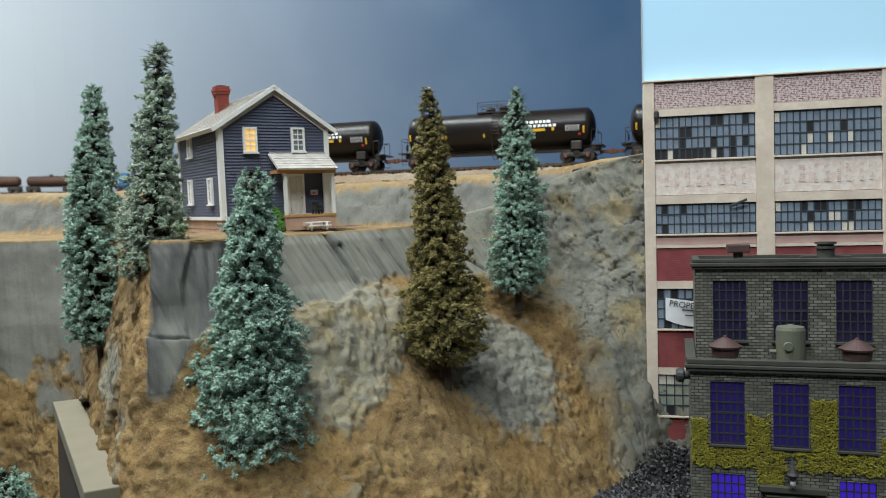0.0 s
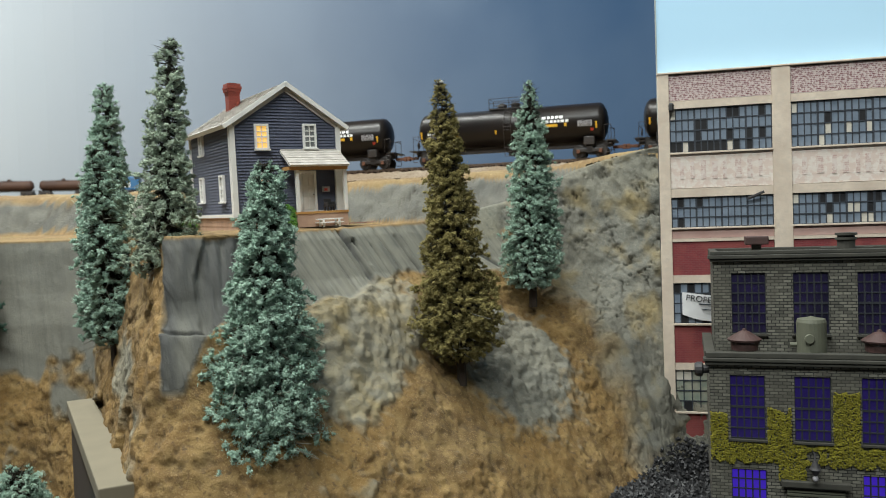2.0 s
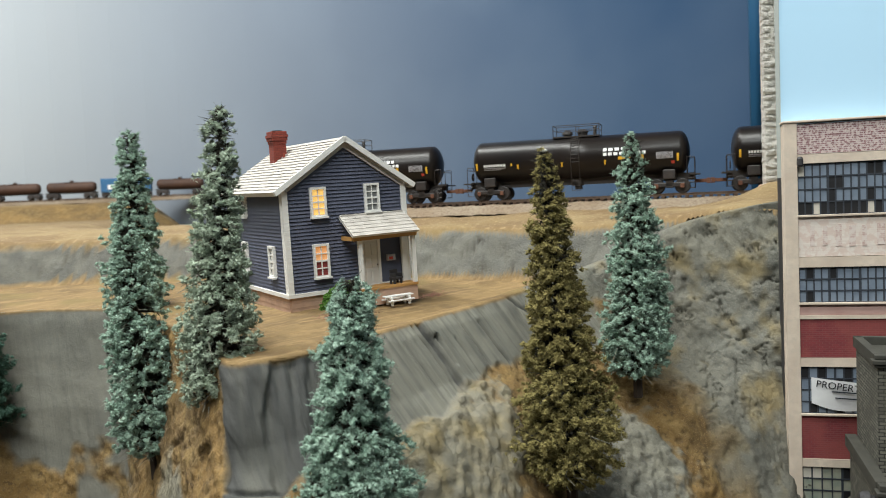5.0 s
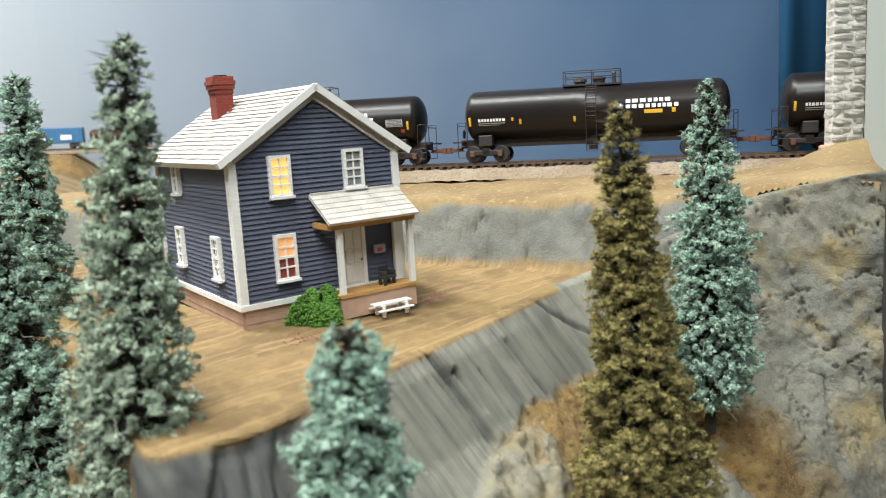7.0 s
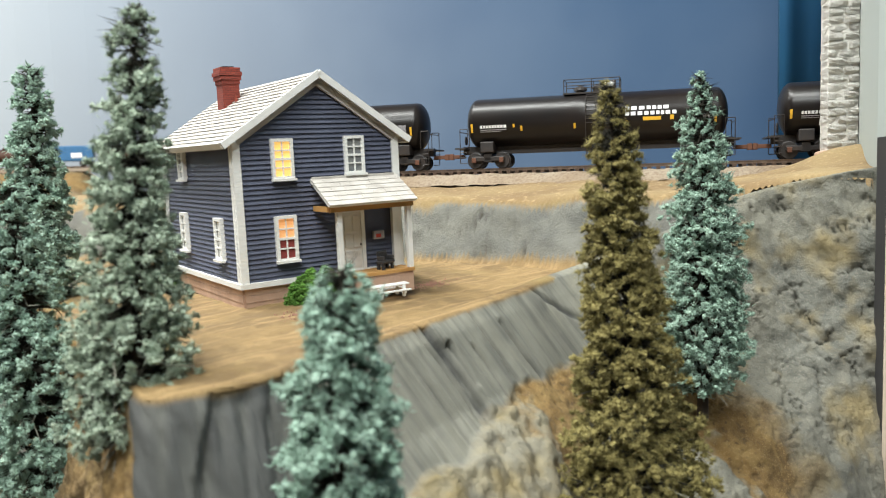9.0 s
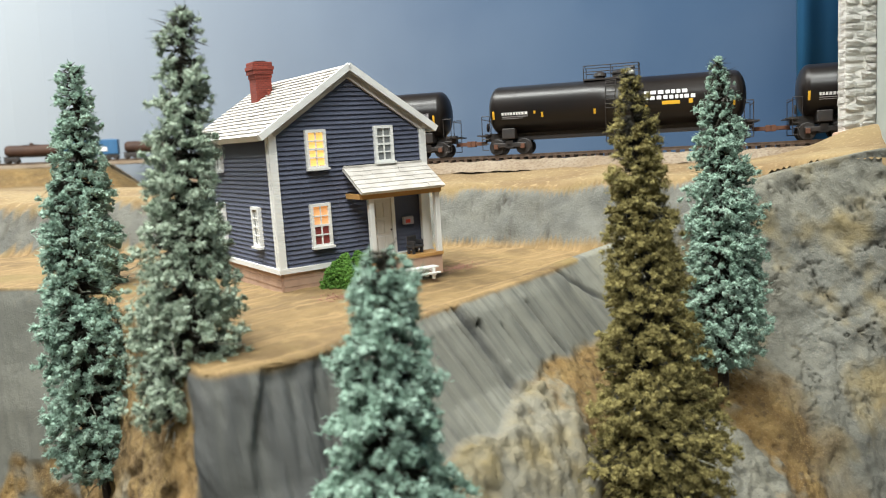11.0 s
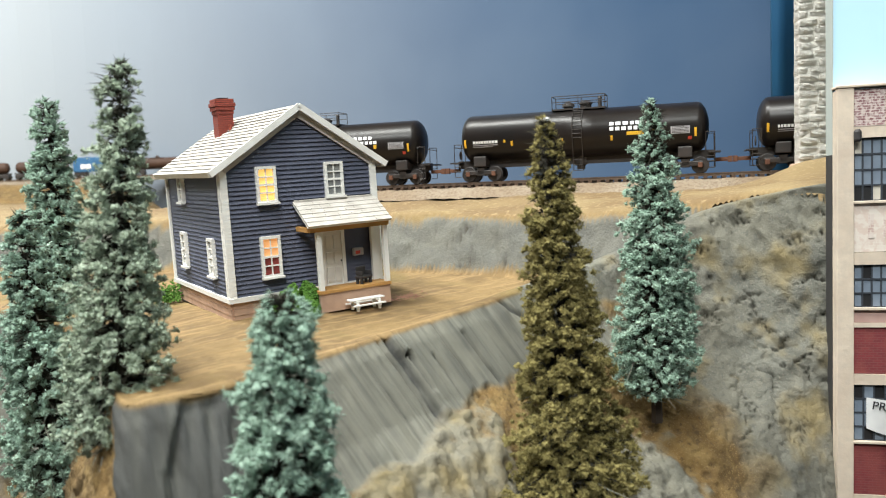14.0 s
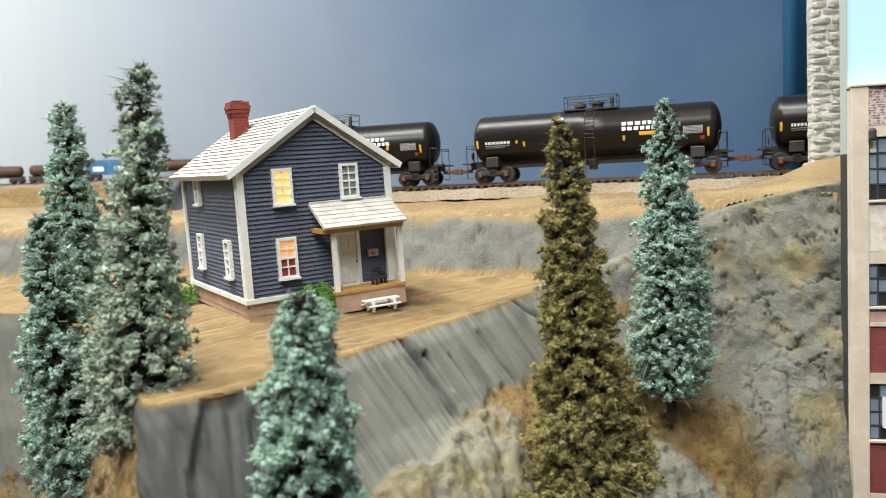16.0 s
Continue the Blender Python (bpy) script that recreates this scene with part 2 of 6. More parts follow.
def terrain_material():
    m = bpy.data.materials.new("painted_plaster_terrain")
    m.use_nodes = True
    nt = m.node_tree
    b = nt.nodes["Principled BSDF"]
    b.inputs["Roughness"].default_value = 0.85
    co = nt.nodes.new("ShaderNodeTexCoord").outputs["Object"]
    dirt = blend(nt, noise_mask(nt, co, 20, 4, 0.36, 0.64), (0.225, 0.132, 0.040), (0.125, 0.076, 0.026))
    dirt = blend(nt, noise_mask(nt, co, 110, 5, 0.45, 0.66), dirt, (0.31, 0.21, 0.08), 0.55)
    dirt = blend(nt, noise_mask(nt, co, 460, 5, 0.56, 0.62), dirt, (0.10, 0.058, 0.025), 0.45)
    dirt = blend(nt, noise_mask(nt, co, 1300, 3, 0.58, 0.63), dirt, (0.34, 0.235, 0.105), 0.45)
    dirt = blend(nt, noise_mask(nt, co, 260, 4, 0.62, 0.67), dirt, (0.07, 0.042, 0.018), 0.6)
    rock = blend(nt, noise_mask(nt, co, 22, 6, 0.36, 0.64), (0.215, 0.20, 0.145), (0.15, 0.15, 0.122))
    rock = blend(nt, noise_mask(nt, co, 90, 5, 0.5, 0.7), rock, (0.29, 0.27, 0.205), 0.55)
    rock = blend(nt, noise_mask(nt, co, 420, 5, 0.56, 0.62), rock, (0.09, 0.088, 0.08), 0.5)
    rock = blend(nt, noise_mask(nt, co, 1200, 3, 0.58, 0.64), rock, (0.34, 0.31, 0.24), 0.45)
    ochre = noise_mask(nt, co, 38, 6, 0.50, 0.66)
    rock = blend(nt, attr(nt, "pale"), rock, blend(nt, noise_mask(nt, co, 120, 5, 0.42, 0.6), (0.225, 0.212, 0.165), (0.285, 0.25, 0.165)), 0.8)
    rock = blend(nt, attr(nt, "slate"), rock, blend(nt, noise_mask(nt, co, 60, 6, 0.4, 0.62), (0.145, 0.143, 0.126), (0.098, 0.098, 0.090)), 0.85)
    rock = blend(nt, mul(nt, ochre, attr(nt, "ochre")), rock, (0.27, 0.20, 0.075), 0.75)
    def dots(*vectors):
        cb = nt.nodes.new("ShaderNodeCombineXYZ")
        for k, v in enumerate(vectors):
            dp = nt.nodes.new("ShaderNodeVectorMath")
            dp.operation = "DOT_PRODUCT"
            dp.inputs[1].default_value = v
            nt.links.new(co, dp.inputs[0])
            nt.links.new(dp.outputs["Value"], cb.inputs[k])
        return cb.outputs[0]
    slanted = dots((0.857 * 420, 0, 0.514 * 420), (-0.514 * 9, 0, 0.857 * 9))
    upright = dots((330, 120, 0), (0, 0, 14))
    vm = nt.nodes.new("ShaderNodeMix")
    vm.data_type = "VECTOR"
    nt.links.new(attr(nt, "corner"), vm.inputs[0])
    nt.links.new(slanted, vm.inputs[4])
    nt.links.new(upright, vm.inputs[5])
    strata = nt.nodes.new("ShaderNodeTexNoise")
    strata.inputs["Scale"].default_value, strata.inputs["Detail"].default_value = 1.0, 4
    nt.links.new(vm.outputs[1], strata.inputs["Vector"])
    mr = nt.nodes.new("ShaderNodeMapRange")
    mr.inputs["From Min"].default_value, mr.inputs["From Max"].default_value = 0.47, 0.66
    nt.links.new(strata.outputs["Fac"], mr.inputs["Value"])
    smooth = blend(nt, mr.outputs[0], (0.172, 0.168, 0.138), (0.112, 0.110, 0.095))
    smooth = blend(nt, noise_mask(nt, co, 60, 5, 0.5, 0.7), smooth, (0.23, 0.22, 0.175), 0.5)
    # Darkens bedding lines, and paints shade into cracks, joint and corner block.
    smooth = blend(nt, attr(nt, "bed_and_shade"), smooth, (0.045, 0.046, 0.045), 0.9)
    rock = blend(nt, attr(nt, "strata"), rock, smooth)
    yard = blend(nt, noise_mask(nt, co, 30, 5, 0.4, 0.6), (0.225, 0.145, 0.058), (0.145, 0.090, 0.036))
    yard = blend(nt, noise_mask(nt, co, 150, 4, 0.52, 0.7), yard, (0.30, 0.20, 0.085), 0.6)
    rut = nt.nodes.new("ShaderNodeTexNoise")
    rut.inputs["Scale"].default_value, rut.inputs["Detail"].default_value = 1.0, 4
    nt.links.new(dots((0.50 * 300, -0.866 * 300, 0), (0.866 * 18, 0.50 * 18, 0)), rut.inputs["Vector"])
    rm = nt.nodes.new("ShaderNodeMapRange")
    rm.inputs["From Min"].default_value, rm.inputs["From Max"].default_value = 0.52, 0.62
    nt.links.new(rut.outputs["Fac"], rm.inputs["Value"])
    yard = blend(nt, rm.outputs[0], yard, (0.33, 0.215, 0.098), 0.6)
    yard = blend(nt, noise_mask(nt, co, 16, 4, 0.54, 0.62), yard, (0.17, 0.125, 0.042), 0.6)
    yard = blend(nt, noise_mask(nt, co, 900, 3, 0.58, 0.66), yard, (0.12, 0.065, 0.03), 0.5)
    sand = blend(nt, noise_mask(nt, co, 18, 6, 0.4, 0.6), (0.26, 0.185, 0.088), (0.19, 0.122, 0.056))
    sand = blend(nt, noise_mask(nt, co, 300, 4, 0.55, 0.68), sand, (0.40, 0.29, 0.155), 0.6)
    out = blend(nt, attr(nt, "rock"), dirt, rock)
    out = blend(nt, attr(nt, "yard"), out, yard)
    out = blend(nt, attr(nt, "sand"), out, sand)
    # Shade of creases and pits, put into the base colour.
    out = blend(nt, attr(nt, "crevice_shade"), out, (0.050, 0.040, 0.026), 0.85)
    nt.links.new(out, b.inputs["Base Color"])
    keep = nt.nodes.new("ShaderNodeMath")
    keep.operation = "MULTIPLY_ADD"
    keep.inputs[1].default_value, keep.inputs[2].default_value = -1.0, 1.0
    nt.links.new(attr(nt, "calm"), keep.inputs[0])
    rg = nt.nodes.new("ShaderNodeTexNoise")
    rg.noise_type = "RIDGED_MULTIFRACTAL"
    rg.inputs["Scale"].default_value, rg.inputs["Detail"].default_value = 95.0, 7
    nt.links.new(co, rg.inputs["Vector"])
    rb = nt.nodes.new("ShaderNodeBump")
    rb.inputs["Strength"].default_value, rb.inputs["Distance"].default_value = 1.0, 0.0010
    nt.links.new(mul(nt, rg.outputs["Fac"], keep.outputs[0]), rb.inputs["Height"])
    last = rb.outputs[0]
    for scale, detail, rough, dist in ((300, 5, 0.6, 0.0009), (1000, 5, 0.65, 0.0007)):
        bn = nt.nodes.new("ShaderNodeBump")
        bn.inputs["Strength"].default_value, bn.inputs["Distance"].default_value = 1.0, dist
        nz = nt.nodes.new("ShaderNodeTexNoise")
        nz.inputs["Scale"].default_value, nz.inputs["Detail"].default_value, nz.inputs["Roughness"].default_value = scale, detail, rough
        nt.links.new(co, nz.inputs["Vector"])
        low = nt.nodes.new("ShaderNodeMath")
        low.operation = "MULTIPLY_ADD"
        low.inputs[1].default_value, low.inputs[2].default_value = -0.72, 1.0
        nt.links.new(attr(nt, "calm"), low.inputs[0])
        hm = mul(nt, nz.outputs["Fac"], low.outputs[0])
        nt.links.new(hm, bn.inputs["Height"])
        if last:
            nt.links.new(last, bn.inputs["Normal"])
        last = bn.outputs[0]
    sb = nt.nodes.new("ShaderNodeBump")
    sb.inputs["Strength"].default_value, sb.inputs["Distance"].default_value = 0.8, 0.0013
    nt.links.new(mul(nt, strata.outputs["Fac"], attr(nt, "strata")), sb.inputs["Height"])
    nt.links.new(last, sb.inputs["Normal"])
    nt.links.new(sb.outputs[0], b.inputs["Normal"])
    return m


def mul(nt, a, b):
    n = nt.nodes.new("ShaderNodeMath")
    n.operation = "MULTIPLY"
    nt.links.new(a, n.inputs[0])
    nt.links.new(b, n.inputs[1])
    return n.outputs[0]


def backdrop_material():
    """A painted sky: whitish at one end, blue at the other, the wall's light falloff mixed in."""
    m = bpy.data.materials.new("sky_paint_with_falloff")
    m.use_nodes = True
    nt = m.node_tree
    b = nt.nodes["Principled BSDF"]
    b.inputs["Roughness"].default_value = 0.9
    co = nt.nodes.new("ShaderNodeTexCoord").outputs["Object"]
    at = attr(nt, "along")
    # One ramp holds both the sky paint and the brighter lit end.
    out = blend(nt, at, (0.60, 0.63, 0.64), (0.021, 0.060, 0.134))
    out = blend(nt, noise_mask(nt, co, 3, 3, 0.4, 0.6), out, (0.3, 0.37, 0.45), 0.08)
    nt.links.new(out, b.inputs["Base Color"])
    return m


# ---- mesh helpers ----


def mesh_from(bm, name):
    me = bpy.data.meshes.new(name)
    bm.normal_update()
    bm.to_mesh(me)
    bm.free()
    return me


def part(name, bm, mat, parent=None, label="", smooth=False, m=None):
    me = mesh_from(bm, name)
    me.materials.append(mat)
    if smooth:
        me.polygons.foreach_set("use_smooth", [True] * len(me.polygons))
    ob = new(name, me)
    if parent:
        ob.parent = parent
    if m is not None:
        ob.matrix_basis = m
    if label:
        ob["label"] = label
    return ob


def shared(name, me, parent, m, label=""):
    ob = new(name, me)
    ob.parent = parent
    ob.matrix_basis = m
    if label:
        ob["label"] = label
    return ob


def empty(name, m, label, category, group="", kind=""):
    ob = new(name)
    ob.matrix_basis = m
    ob.empty_display_size = 0.01
    return tagged(ob, label, category, group, kind)


def box(bm, x0, x1, y0, y1, z0, z1, bevel=0.0):
    r = bmesh.ops.create_cube(bm, size=1.0, matrix=Matrix.Translation(((x0 + x1) / 2, (y0 + y1) / 2, (z0 + z1) / 2)) @ Matrix.Diagonal((x1 - x0, y1 - y0, z1 - z0, 1)))
    if bevel:
        es = {e for v in r["verts"] for e in v.link_edges}
        bmesh.ops.bevel(bm, geom=list(es), offset=bevel, segments=2, affect="EDGES", profile=0.5)
    return bm


def boxes(*specs, bevel=0.0):
    bm = bmesh.new()
    for s in specs:
        box(bm, *s, bevel=bevel)
    return bm


def lathe(profile, seg=24, axis="Z"):
    """A turned solid from (radius, height) rows."""
    bm = bmesh.new()
    rings = []
    for r, h in profile:
        ring = []
        for i in range(seg):
            a = 2 * math.pi * i / seg
            p = (r * math.cos(a), r * math.sin(a), h)
            if axis == "X":
                p = (h, r * math.cos(a), r * math.sin(a))
            elif axis == "Y":
                p = (r * math.cos(a), h, r * math.sin(a))
            ring.append(bm.verts.new(p))
        rings.append(ring)
    for a, b in zip(rings, rings[1:]):
        for i in range(seg):
            bm.faces.new((a[i], a[(i + 1) % seg], b[(i + 1) % seg], b[i]))
    bm.faces.new(rings[0][::-1])
    bm.faces.new(rings[-1])
    bmesh.ops.recalc_face_normals(bm, faces=bm.faces)
    return bm


def rod(bm, a, b, r0, r1=None, seg=6):
    a, b = Vector(a), Vector(b)
    d = b - a
    r1 = r0 if r1 is None else r1
    bmesh.ops.create_cone(bm, cap_ends=True, segments=seg, radius1=r0, radius2=max(r1, 1e-5), depth=d.length,
                          matrix=Matrix.Translation((a + b) / 2) @ d.to_track_quat("Z", "Y").to_matrix().to_4x4())
    return bm


def prism(bm, pts, y0, y1):
    """A solid with the outline pts (x, z) between y0 and y1."""
    a = [bm.verts.new((x, y0, z)) for x, z in pts]
    b = [bm.verts.new((x, y1, z)) for x, z in pts]
    bm.faces.new(a)
    bm.faces.new(b[::-1])
    for i in range(len(pts)):
        j = (i + 1) % len(pts)
        bm.faces.new((a[i], b[i], b[j], a[j]))
    bmesh.ops.recalc_face_normals(bm, faces=bm.faces)
    return bm


# ---- terrain ----
# The yard's edge in plan, with how wide the slope below it is.
EDGE = np.array([(-1.6, 0.80, 0.45), (-0.30, 0.80, 0.45), (-0.17, 0.80, 0.35), (-0.115, 0.765, 0.3), (-0.083, 0.66, 0.34), (-0.064, 0.585, 0.4), (-0.052, 0.538, 0.62),
                 (-0.025, 0.545, 0.98), (0.041, 0.598, 1.0), (0.112, 0.652, 1.0), (0.185, 0.668, 0.9), (0.232, 0.655, 0.6), (0.272, 0.618, 0.42), (0.36, 0.56, 0.4)])
# The upper bank's edge.
BANK = np.array([(-1.6, 0.98), (-0.2, 0.97), (0.0, 0.90), (0.10, 0.80), (0.145, 0.752), (0.20, 0.69), (0.238, 0.648), (0.268, 0.622), (0.36, 0.565)])


def signed(P, line):
    """How far points lie outside (+) or inside (-) a line whose inner side is to its left, and the nearest stretch."""
    best = np.full(len(P), 1e9)
    side = np.zeros(len(P))
    w = np.zeros(len(P))
    for a, b in zip(line, line[1:]):
        d = (b - a)[:2]
        L = np.linalg.norm(d)
        t = np.clip(((P - a[:2]) @ d) / L ** 2, 0, 1)
        q = a[:2] + t[:, None] * d
        v = P - q
        dist = np.linalg.norm(v, axis=1)
        cr = d[0] * v[:, 1] - d[1] * v[:, 0]
        near = dist < best - 1e-9
        best = np.where(near, dist, best)
        side = np.where(near, np.where(cr > 0, -1.0, 1.0), side)
        if line.shape[1] > 2:
            w = np.where(near, a[2] + t * (b[2] - a[2]), w)
    return best * side, w


def fbm(P, scale, octaves, seed=0.0):
    return np.array([noise.fractal(Vector((p[0] * scale + seed, p[1] * scale, p[2] * scale)), 0.9, 2.0, octaves) for p in P])


def gauss(P, x, y, s):
    return np.exp(-((P[:, 0] - x) ** 2 + (P[:, 1] - y) ** 2) / (2 * s * s))


def height(P):
    d, w = signed(P, EDGE)
    u, _ = signed(P, BANK)
    dd = np.maximum(d, 0) / np.maximum(w, 0.1)
    low = np.interp(dd, [0, 0.005, 0.018, 0.034, 0.052, 0.078, 0.125, 0.2], [0.158, 0.152, 0.131, 0.115, 0.082, 0.05, 0.0, -0.03])
    low += np.where(d > 0, 0.030 * gauss(P, 0.165, 0.605, 0.035) - 0.012 * gauss(P, 0.10, 0.57, 0.03), 0)
    yard = 0.1575 + np.clip((-d) * 0.06, 0, 0.0052)
    low = np.where(d <= 0, yard, low)
    left = np.clip((-P[:, 0] - 0.05) / 0.2, 0, 1)
    far = np.interp(-u, [0.0, 0.006, 0.05, 0.12, 1.02, 1.12, 1.19, 1.22, 1.4], [0.196, 0.201, 0.206, 0.209, 0.213, 0.216, 0.248, 0.256, 0.258])
    near = np.interp(-u, [0.0, 0.006, 0.05, 0.10, 0.16, 0.22, 1.4], [0.196, 0.201, 0.2055, 0.2075, 0.2065, 0.15, 0.10])
    up = np.where(u < 0, far * left + near * (1 - left), np.interp(u, [0.0, 0.018, 0.05], [0.196, 0.160, -0.1]))
    up += np.where(u < 0, 0.017 * gauss(P, 0.350, 0.700, 0.028) + 0.010 * gauss(P, 0.272, 0.635, 0.035), 0)
    return np.maximum(low, up), d, u


def axis(*spans):
    out = []
    for a, b, step in spans:
        out.extend(np.arange(a, b, step))
    return np.array(out)


def paint(me, **values):
    for name, val in values.items():
        at = me.attributes.new(name, "FLOAT", "POINT")
        at.data.foreach_set("value", np.clip(val, 0, 1).astype(np.float32))


def sheet(name, Q, rows, cols, keep=None):
    me = bpy.data.meshes.new(name)
    idx = np.arange(rows * cols).reshape(rows, cols)
    F = np.stack([idx[:-1, :-1], idx[:-1, 1:], idx[1:, 1:], idx[1:, :-1]], -1).reshape(-1, 4)
    if keep is not None:
        F = F[keep[F].all(axis=1)]
    me.from_pydata(Q.tolist(), [], F.tolist())
    me.polygons.foreach_set("use_smooth", [True] * len(me.polygons))
    me.materials.append(GROUND)
    return me


def normals(Q, rows, cols):
    G = Q.reshape(rows, cols, 3)
    n = np.cross(np.gradient(G, axis=1), np.gradient(G, axis=0)).reshape(-1, 3)
    return n / np.maximum(np.linalg.norm(n, axis=1), 1e-12)[:, None]


def build_upper():
    """The yard, the grey bank behind it and the sandy upper ground."""
    xs = axis((-1.5, -0.25, 0.025), (-0.25, -0.10, 0.004), (-0.10, 0.29, 0.002), (0.29, 0.42, 0.005))
    ys = axis((0.52, 0.80, 0.002), (0.80, 1.05, 0.004), (1.05, 2.0, 0.05), (2.0, 2.25, 0.01), (2.25, 2.5, 0.05))
    X, Y = np.meshgrid(xs, ys)
    P = np.stack([X.ravel(), Y.ravel()], 1)
    z, d, u = height(P)
    Q = np.stack([P[:, 0], P[:, 1], z], 1)
    N = normals(Q, len(ys), len(xs))
    wob = fbm(Q, 30, 3, 5.0)
    bank = np.clip((u + 0.002 + 0.003 * wob) / 0.002, 0, 1) * np.clip((z - 0.1645 + 0.003 * wob) / 0.002, 0, 1) * (P[:, 0] < 0.3)
    sand = np.clip((-u - 0.002 - 0.003 * wob) / 0.002, 0, 1)
    mound = np.clip((P[:, 1] - 2.02 + 0.01 * wob) / 0.02, 0, 1) * np.clip((2.185 - P[:, 1]) / 0.01, 0, 1)
    yard = (1 - bank) * (1 - sand)
    sand = sand * (1 - mound)
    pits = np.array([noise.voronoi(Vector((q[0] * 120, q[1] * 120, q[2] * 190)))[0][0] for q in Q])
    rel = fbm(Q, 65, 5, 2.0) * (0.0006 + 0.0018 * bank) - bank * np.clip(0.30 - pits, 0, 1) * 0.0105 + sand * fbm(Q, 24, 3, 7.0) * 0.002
    ruts = np.sin((P[:, 0] * 0.75 - P[:, 1] * 0.66) * 900 + 3 * wob) * 0.00012 * yard
    Q = Q + N * (rel + ruts)[:, None]
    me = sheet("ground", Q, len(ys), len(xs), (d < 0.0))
    # The bank's pits get their shade as dark colour too.
    paint(me, rock=bank, strata=0 * bank, sand=sand, yard=yard, bed_and_shade=0 * bank, calm=yard * 0.9 + sand * 0.5 + bank * 0.2, corner=0 * bank, ochre=0 * bank, slate=bank, pale=0 * bank, crevice_shade=bank * np.clip(0.30 - pits, 0, 1) * 3.2)
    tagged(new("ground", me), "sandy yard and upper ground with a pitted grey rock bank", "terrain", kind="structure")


# Foot of the front face in plan, its height, the height of its top, how bulging it is, all matched to the edge's points from the third on.
FOOT = np.array([(-1.6, 0.74, -0.08, 0.158, 0), (-0.30, 0.74, -0.08, 0.158, 0), (-0.17, 0.745, -0.08, 0.158, 0), (-0.128, 0.70, -0.07, 0.158, 0), (-0.118, 0.615, -0.05, 0.158, 0.2), (-0.100, 0.545, -0.04, 0.158, 0.3),
                 (-0.083, 0.445, -0.03, 0.158, 0.1), (0.0, 0.425, -0.01, 0.158, 0), (0.105, 0.470, -0.005, 0.160, 0), (0.185, 0.528, -0.004, 0.163, 0.35), (0.222, 0.556, -0.004, 0.178, 1), (0.246, 0.572, -0.004, 0.201, 1),
                 (0.262, 0.583, -0.004, 0.212, 0.5), (0.33, 0.545, -0.004, 0.214, 0.5)])


def build_front():
    """The rock and earth face that falls from the yard's edge."""
    seg = np.concatenate([[0], np.cumsum(np.linalg.norm(np.diff(EDGE[:, :2], axis=0), axis=1))])
    fine = np.concatenate([np.arange(0, seg[2] - 0.12, 0.02), np.arange(seg[2] - 0.12, seg[-1], 0.00085)])
    pick = lambda a: np.interp(fine, seg, a)
    soft = lambda a, n=17: np.convolve(np.pad(a, n // 2, mode="edge"), np.ones(n) / n, mode="valid")
    T = np.stack([soft(pick(EDGE[:, 0])), soft(pick(EDGE[:, 1]))], 1)
    B = np.stack([soft(pick(FOOT[:, 0]), 43), soft(pick(FOOT[:, 1]), 43)], 1)
    zb, zt, bulge = (soft(pick(FOOT[:, k]), 43) for k in (2, 3, 4))
    f = np.concatenate([[-0.05, -0.025], np.linspace(0, 1, 190)])
    plain = np.interp(f, [-0.05, 0, 0.04, 0.15, 0.28, 0.42, 0.62, 1], [1.0, 1.001, 0.968, 0.83, 0.73, 0.53, 0.33, 0])
    full = np.interp(f, [-0.05, 0, 0.05, 0.15, 0.33, 0.5, 0.65, 0.85, 1], [1.0, 1.001, 0.932, 0.80, 0.64, 0.55, 0.42, 0.17, 0])
    nr, nc = len(f), len(fine)
    prof = plain[:, None] * (1 - bulge)[None] + full[:, None] * bulge[None]
    Z = zb[None] + (zt - zb)[None] * prof
    XY = T[None] + (B - T)[None] * f[:, None, None]
    Q = np.concatenate([XY, Z[..., None]], -1).reshape(-1, 3)
    N = normals(Q, nr, nc)
    N = np.where((N[:, 1] > 0.2)[:, None], -N, N)
    N = np.where((N[:, 2] < -0.3)[:, None], -N, N)
    ff = np.repeat(f, nc)
    x, z = Q[:, 0], Q[:, 2]
    wob = fbm(Q, 30, 3, 5.0)
    soft01 = lambda v, w: np.clip(v / w + 0.5, 0, 1)
    lower = np.interp(x, [-0.06, -0.047, -0.035, -0.02, 0.01, 0.041, 0.0566, 0.0855, 0.11, 0.154, 0.2], [0.086, 0.087, 0.108, 0.118, 0.121, 0.1217, 0.1262, 0.1343, 0.131, 0.129, 0.145])
    strata = soft01(z - lower - 0.005 * wob, 0.003) * soft01(x + 0.0565 + 0.001 * wob, 0.0012) * soft01(0.168 - x + 0.01 * wob, 0.012)
    out1 = np.exp(-(((x - 0.040 - 0.35 * (z - 0.098)) / 0.042) ** 2 + ((z - 0.098) / 0.036) ** 2) ** 2)
    out2 = np.exp(-(((x - 0.149 + 0.25 * (z - 0.07)) / 0.037) ** 2 + ((z - 0.071) / 0.034) ** 2) ** 2)
    grit = fbm(Q, 130, 4, 21.0)
    blob = lambda o: soft01(o - 0.45 + 0.40 * wob + 0.30 * grit, 0.34)
    cliff = soft01(x - np.interp(z, [0.0, 0.023, 0.063, 0.091, 0.12, 0.14], [0.226, 0.217, 0.218, 0.2105, 0.194, 0.170]) + 0.020 * wob, 0.022)
    upc = soft01(z - 0.150 + 0.012 * wob, 0.004) * soft01(x - 0.13, 0.01)
    left = soft01(-0.118 - x, 0.006) * soft01(z - 0.058 - 0.045 * wob - 0.09 * soft01(-0.212 - x, 0.02), 0.012)
